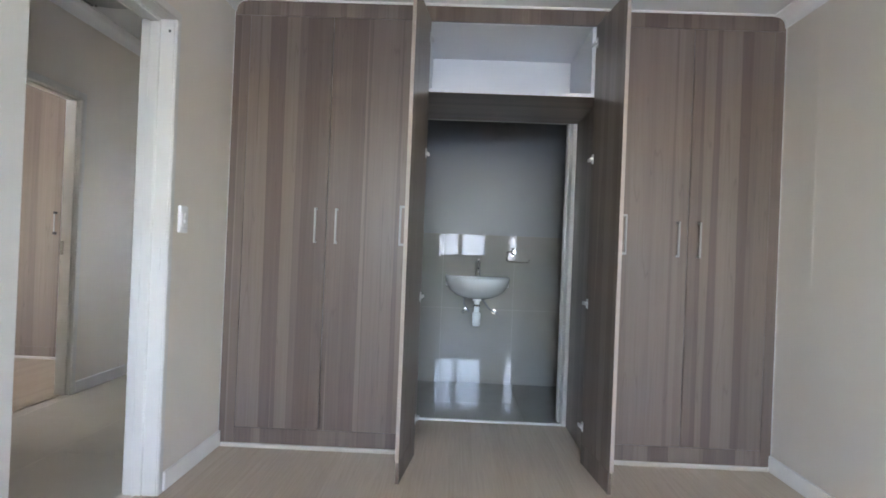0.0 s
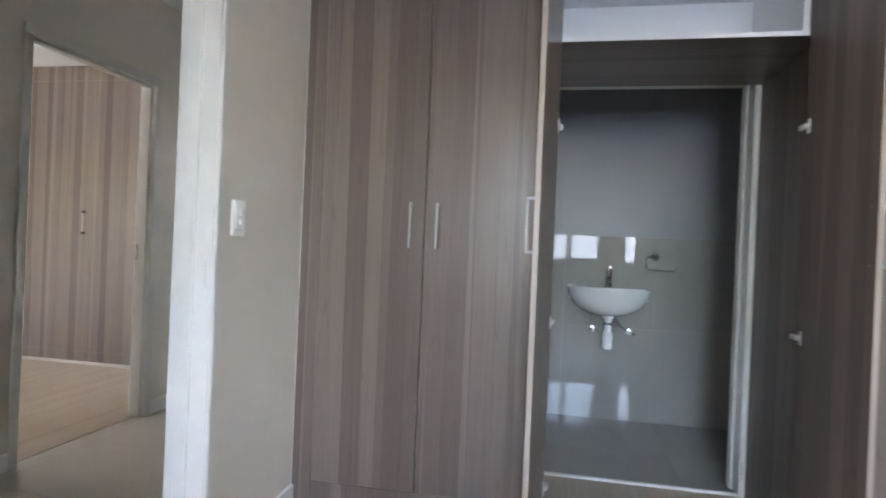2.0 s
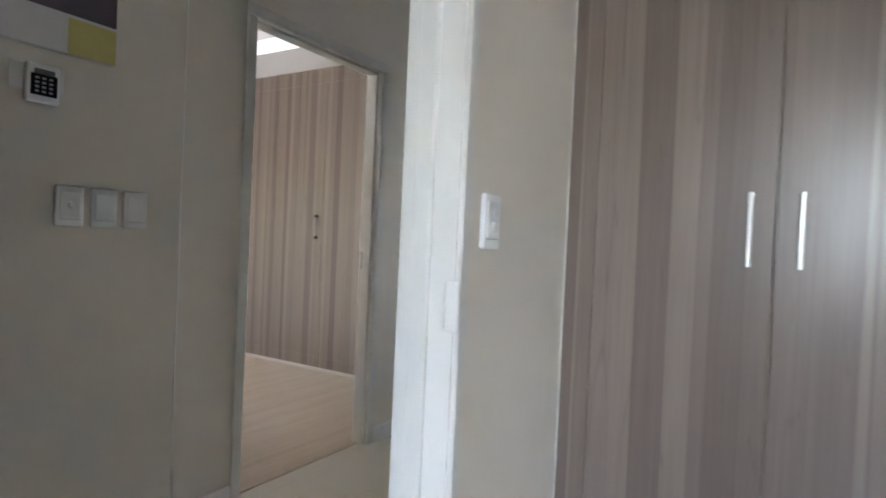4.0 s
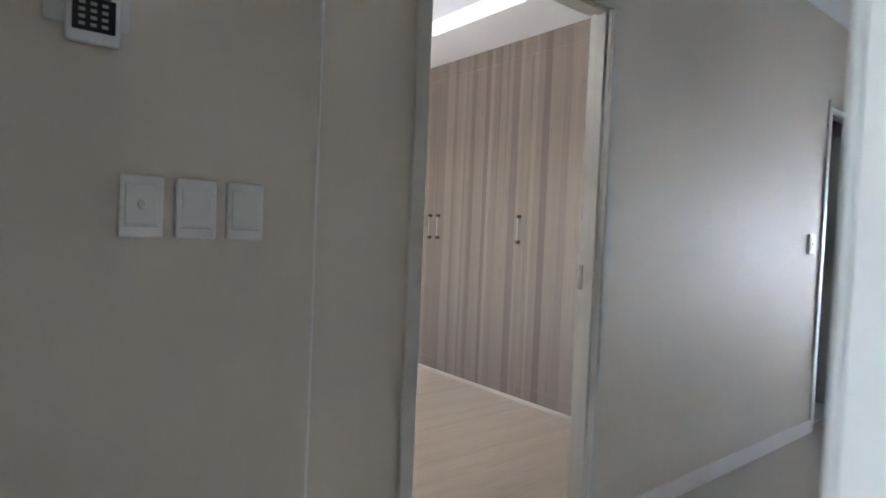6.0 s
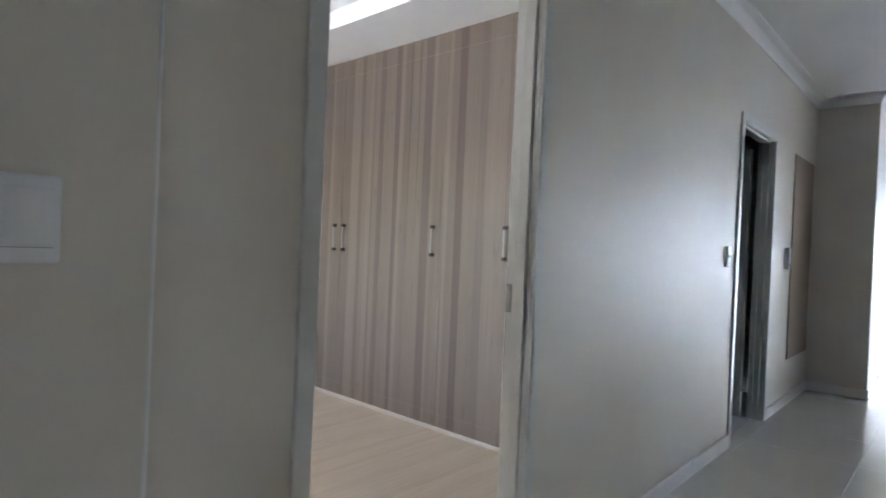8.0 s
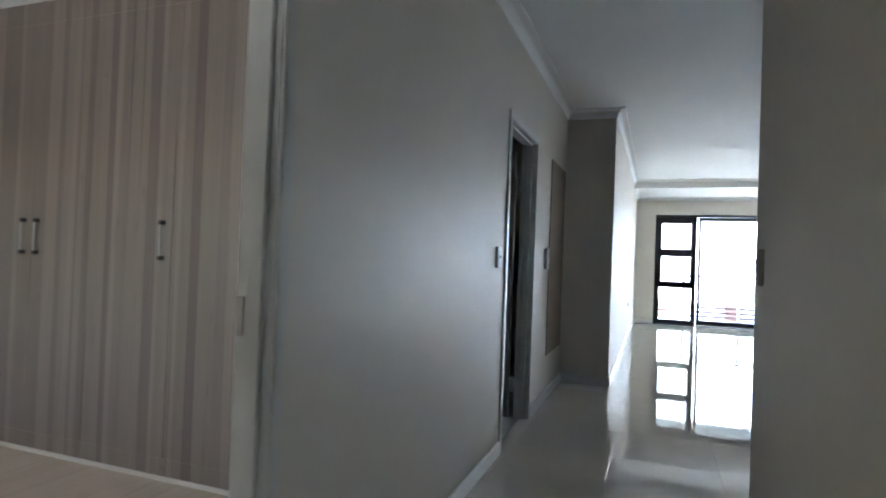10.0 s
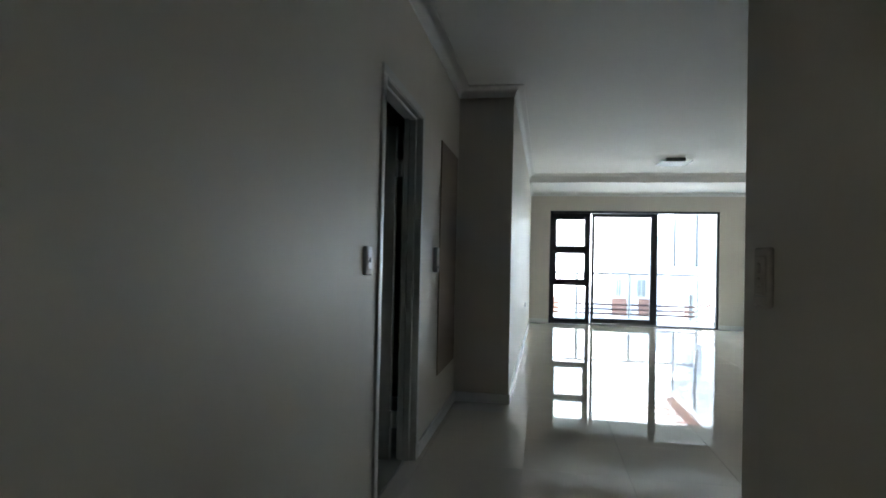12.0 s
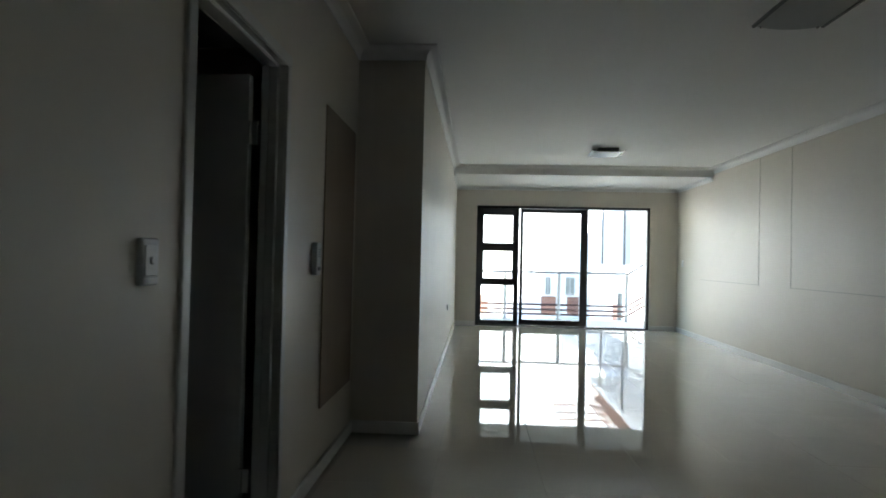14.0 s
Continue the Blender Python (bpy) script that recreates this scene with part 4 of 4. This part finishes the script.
for z in (0.076, 0.174, 0.279):
    part("rail", tube(bmesh.new(), [(-4.4, 18.26, z), (1.321, 18.26, z)], 0.021), BRONZE, rail, "brown rail", smooth=True)
    part("rail", tube(bmesh.new(), [(1.321, 18.26, z), (2.42, 18.26, z + 0.69)], 0.021), BRONZE, rail, "brown sloping rail", smooth=True)
solid("bollard", cyl(bmesh.new(), (1.745, 20.5, GZ), (1.745, 20.5, 0.45), 0.075, seg=20), WINB, "dark cylindrical post beyond the balustrade", "post")

house = thing("apartment_building", 3.0, 30.0, GZ, "white rendered building with brick panels and small windows", "building")
part("wall", B((-14, 30, GZ, 22, 38, 9.5)), RENDERW, house)
part("roof", B((-14.6, 29.4, 9.5, 22.6, 38.6, 9.8), (-13, 31, 9.8, 21, 37, 10.6)), ROOFT, house)
for x0, x1 in ((-9.2, -8.4), (-5.0, -4.2), (-1.9, -1.35), (0.85, 1.45), (1.91, 2.38), (3.38, 3.62)):
    part("brick_panel", B((x0, 29.94, -0.98, x1, 30.0, -0.27), bev=0.01), BRICKM, house)
for x0, x1 in ((-9.0, -8.6), (-4.8, -4.4), (1.0, 1.22), (1.84, 2.2)):
    w = part("window", B((x0, 29.95, -0.20, x1, 30.0, 0.54), bev=0.01), GALV, house)
    for a, b in ((x0 + 0.02, (x0 + x1) / 2 - 0.02), ((x0 + x1) / 2 + 0.02, x1 - 0.02)):
        part("pane", B((a, 29.94, -0.16, b, 29.952, 0.50)), LCD, w)

# neighbouring wing with upstairs lattice and pergola
wing = thing("terrace_wing", 6.5, 27.0, GZ, "white side wing with lattice balustrade and brown pergola", "building")
part("wall", B((4.3, 22.5, GZ, 9.0, 29.4, 3.4)), RENDERW, wing)
part("slab", B((2.75, 22.4, 3.4, 9.0, 29.4, 3.55)), RENDERW, wing)
part("upper_wall", B((5.2, 22.5, 3.55, 9.0, 29.4, 6.0)), RENDERW, wing)
for k in range(20):
    part("slat", B((2.78, 22.5 + 0.35 * k, 3.55, 2.82, 22.54 + 0.35 * k, 4.45)), LATT, wing, "brown lattice slat")
for z in (3.62, 4.0, 4.41):
    part("lattice_rail", B((2.76, 22.4, z, 2.78, 29.4, z + 0.045)), LATT, wing, "brown lattice rail")
part("terrace_wall", B((2.5, 23.0, GZ, 4.3, 28.2, 1.12)), RENDERW, wing)
part("brick_panel", B((2.46, 23.62, GZ, 2.5, 24.39, -0.09), bev=0.01), BRICKM, wing)
for k in range(5):
    y = 23.2 + 0.85 * k
    part("rafter", B((0.95, y, 3.9, 2.74, y + 0.08, 3.965), bev=0.01), PERG, wing, "brown pergola rafter")
part("pergola_beam", B((2.62, 23.1, 3.78, 2.86, 27.7, 3.9)), PERG, wing)
for y in (24.4, 27.57):
    part("pergola_post", tube(bmesh.new(), [(2.8, y, 1.12), (2.8, y, 3.78)], 0.034), DGREY, wing)


# ---------- floor and wall tiles, last ----------
tile_cache = {}


def tile_mesh(w, d, t, mat, key):
    k = (round(w, 3), round(d, 3), key)
    if k not in tile_cache:
        bm = bmesh.new()
        box(bm, -w / 2, -d / 2, -t, w / 2, d / 2, 0)
        top = [e for e in bm.edges if all(v.co.z > -1e-6 for v in e.verts)]
        bmesh.ops.bevel(bm, geom=top, offset=0.0007, segments=1, affect="EDGES")
        tile_cache[k] = mesh_of("tile", bm, mat)
    return tile_cache[k]


rng = random.Random(4)


def lay(parent, rect, ox, oy, size, mat, key):
    x0, y0, x1, y1 = rect
    for i in range(math.floor((x0 - ox) / size), math.ceil((x1 - ox) / size)):
        for j in range(math.floor((y0 - oy) / size), math.ceil((y1 - oy) / size)):
            a, b = max(x0, ox + i * size) + 0.0005, min(x1, ox + (i + 1) * size) - 0.0005
            c, d = max(y0, oy + j * size) + 0.0005, min(y1, oy + (j + 1) * size) - 0.0005
            if b - a < 0.02 or d - c < 0.02:
                continue
            ob = new("tile", tile_mesh(b - a, d - c, 0.008, mat, key))
            ob.parent = parent
            ob.matrix_basis = pose((a + b) / 2, (c + d) / 2, rng.uniform(-0.0002, 0.0002), rng.gauss(0, 0.03), rng.gauss(0, 0.03), 0)


lay(hall_floor, (HX0 - 0.05, HALLS, HX1 + 0.055, 4.8), -2.65, 0.0, 0.6, TILE, "h")
lay(hall_floor, (HX0 - 0.05, 4.8, NX + 0.03, 6.6), -2.65, 0.0, 0.6, TILE, "h")
lay(hall_floor, (NX + 0.03, LY0 - 0.05, LX1 + 0.03, 6.6), -2.65, 0.0, 0.6, TILE, "h")
lay(hall_floor, (HX0 - 0.05, 6.6, LX1 + 0.03, 9.6), -2.65, 0.0, 0.6, TILE, "h")
lay(hall_floor, (LX0 - 0.03, 9.6, LX1 + 0.03, LY1 + 0.02), -2.65, 0.0, 0.6, TILE, "h")
lay(bath_floor, (NX + 0.22, 5.086, 1.35, 6.20), -0.15, 5.55, 0.6, BTILE, "b")
wall_tiles = structure("wall_tiles_bathroom", B((BX0, 6.205, 0, 1.35, 6.212, 1.252)), GROUT, "glossy beige wall tiles behind the basin, darkened as in shade", "tiles")
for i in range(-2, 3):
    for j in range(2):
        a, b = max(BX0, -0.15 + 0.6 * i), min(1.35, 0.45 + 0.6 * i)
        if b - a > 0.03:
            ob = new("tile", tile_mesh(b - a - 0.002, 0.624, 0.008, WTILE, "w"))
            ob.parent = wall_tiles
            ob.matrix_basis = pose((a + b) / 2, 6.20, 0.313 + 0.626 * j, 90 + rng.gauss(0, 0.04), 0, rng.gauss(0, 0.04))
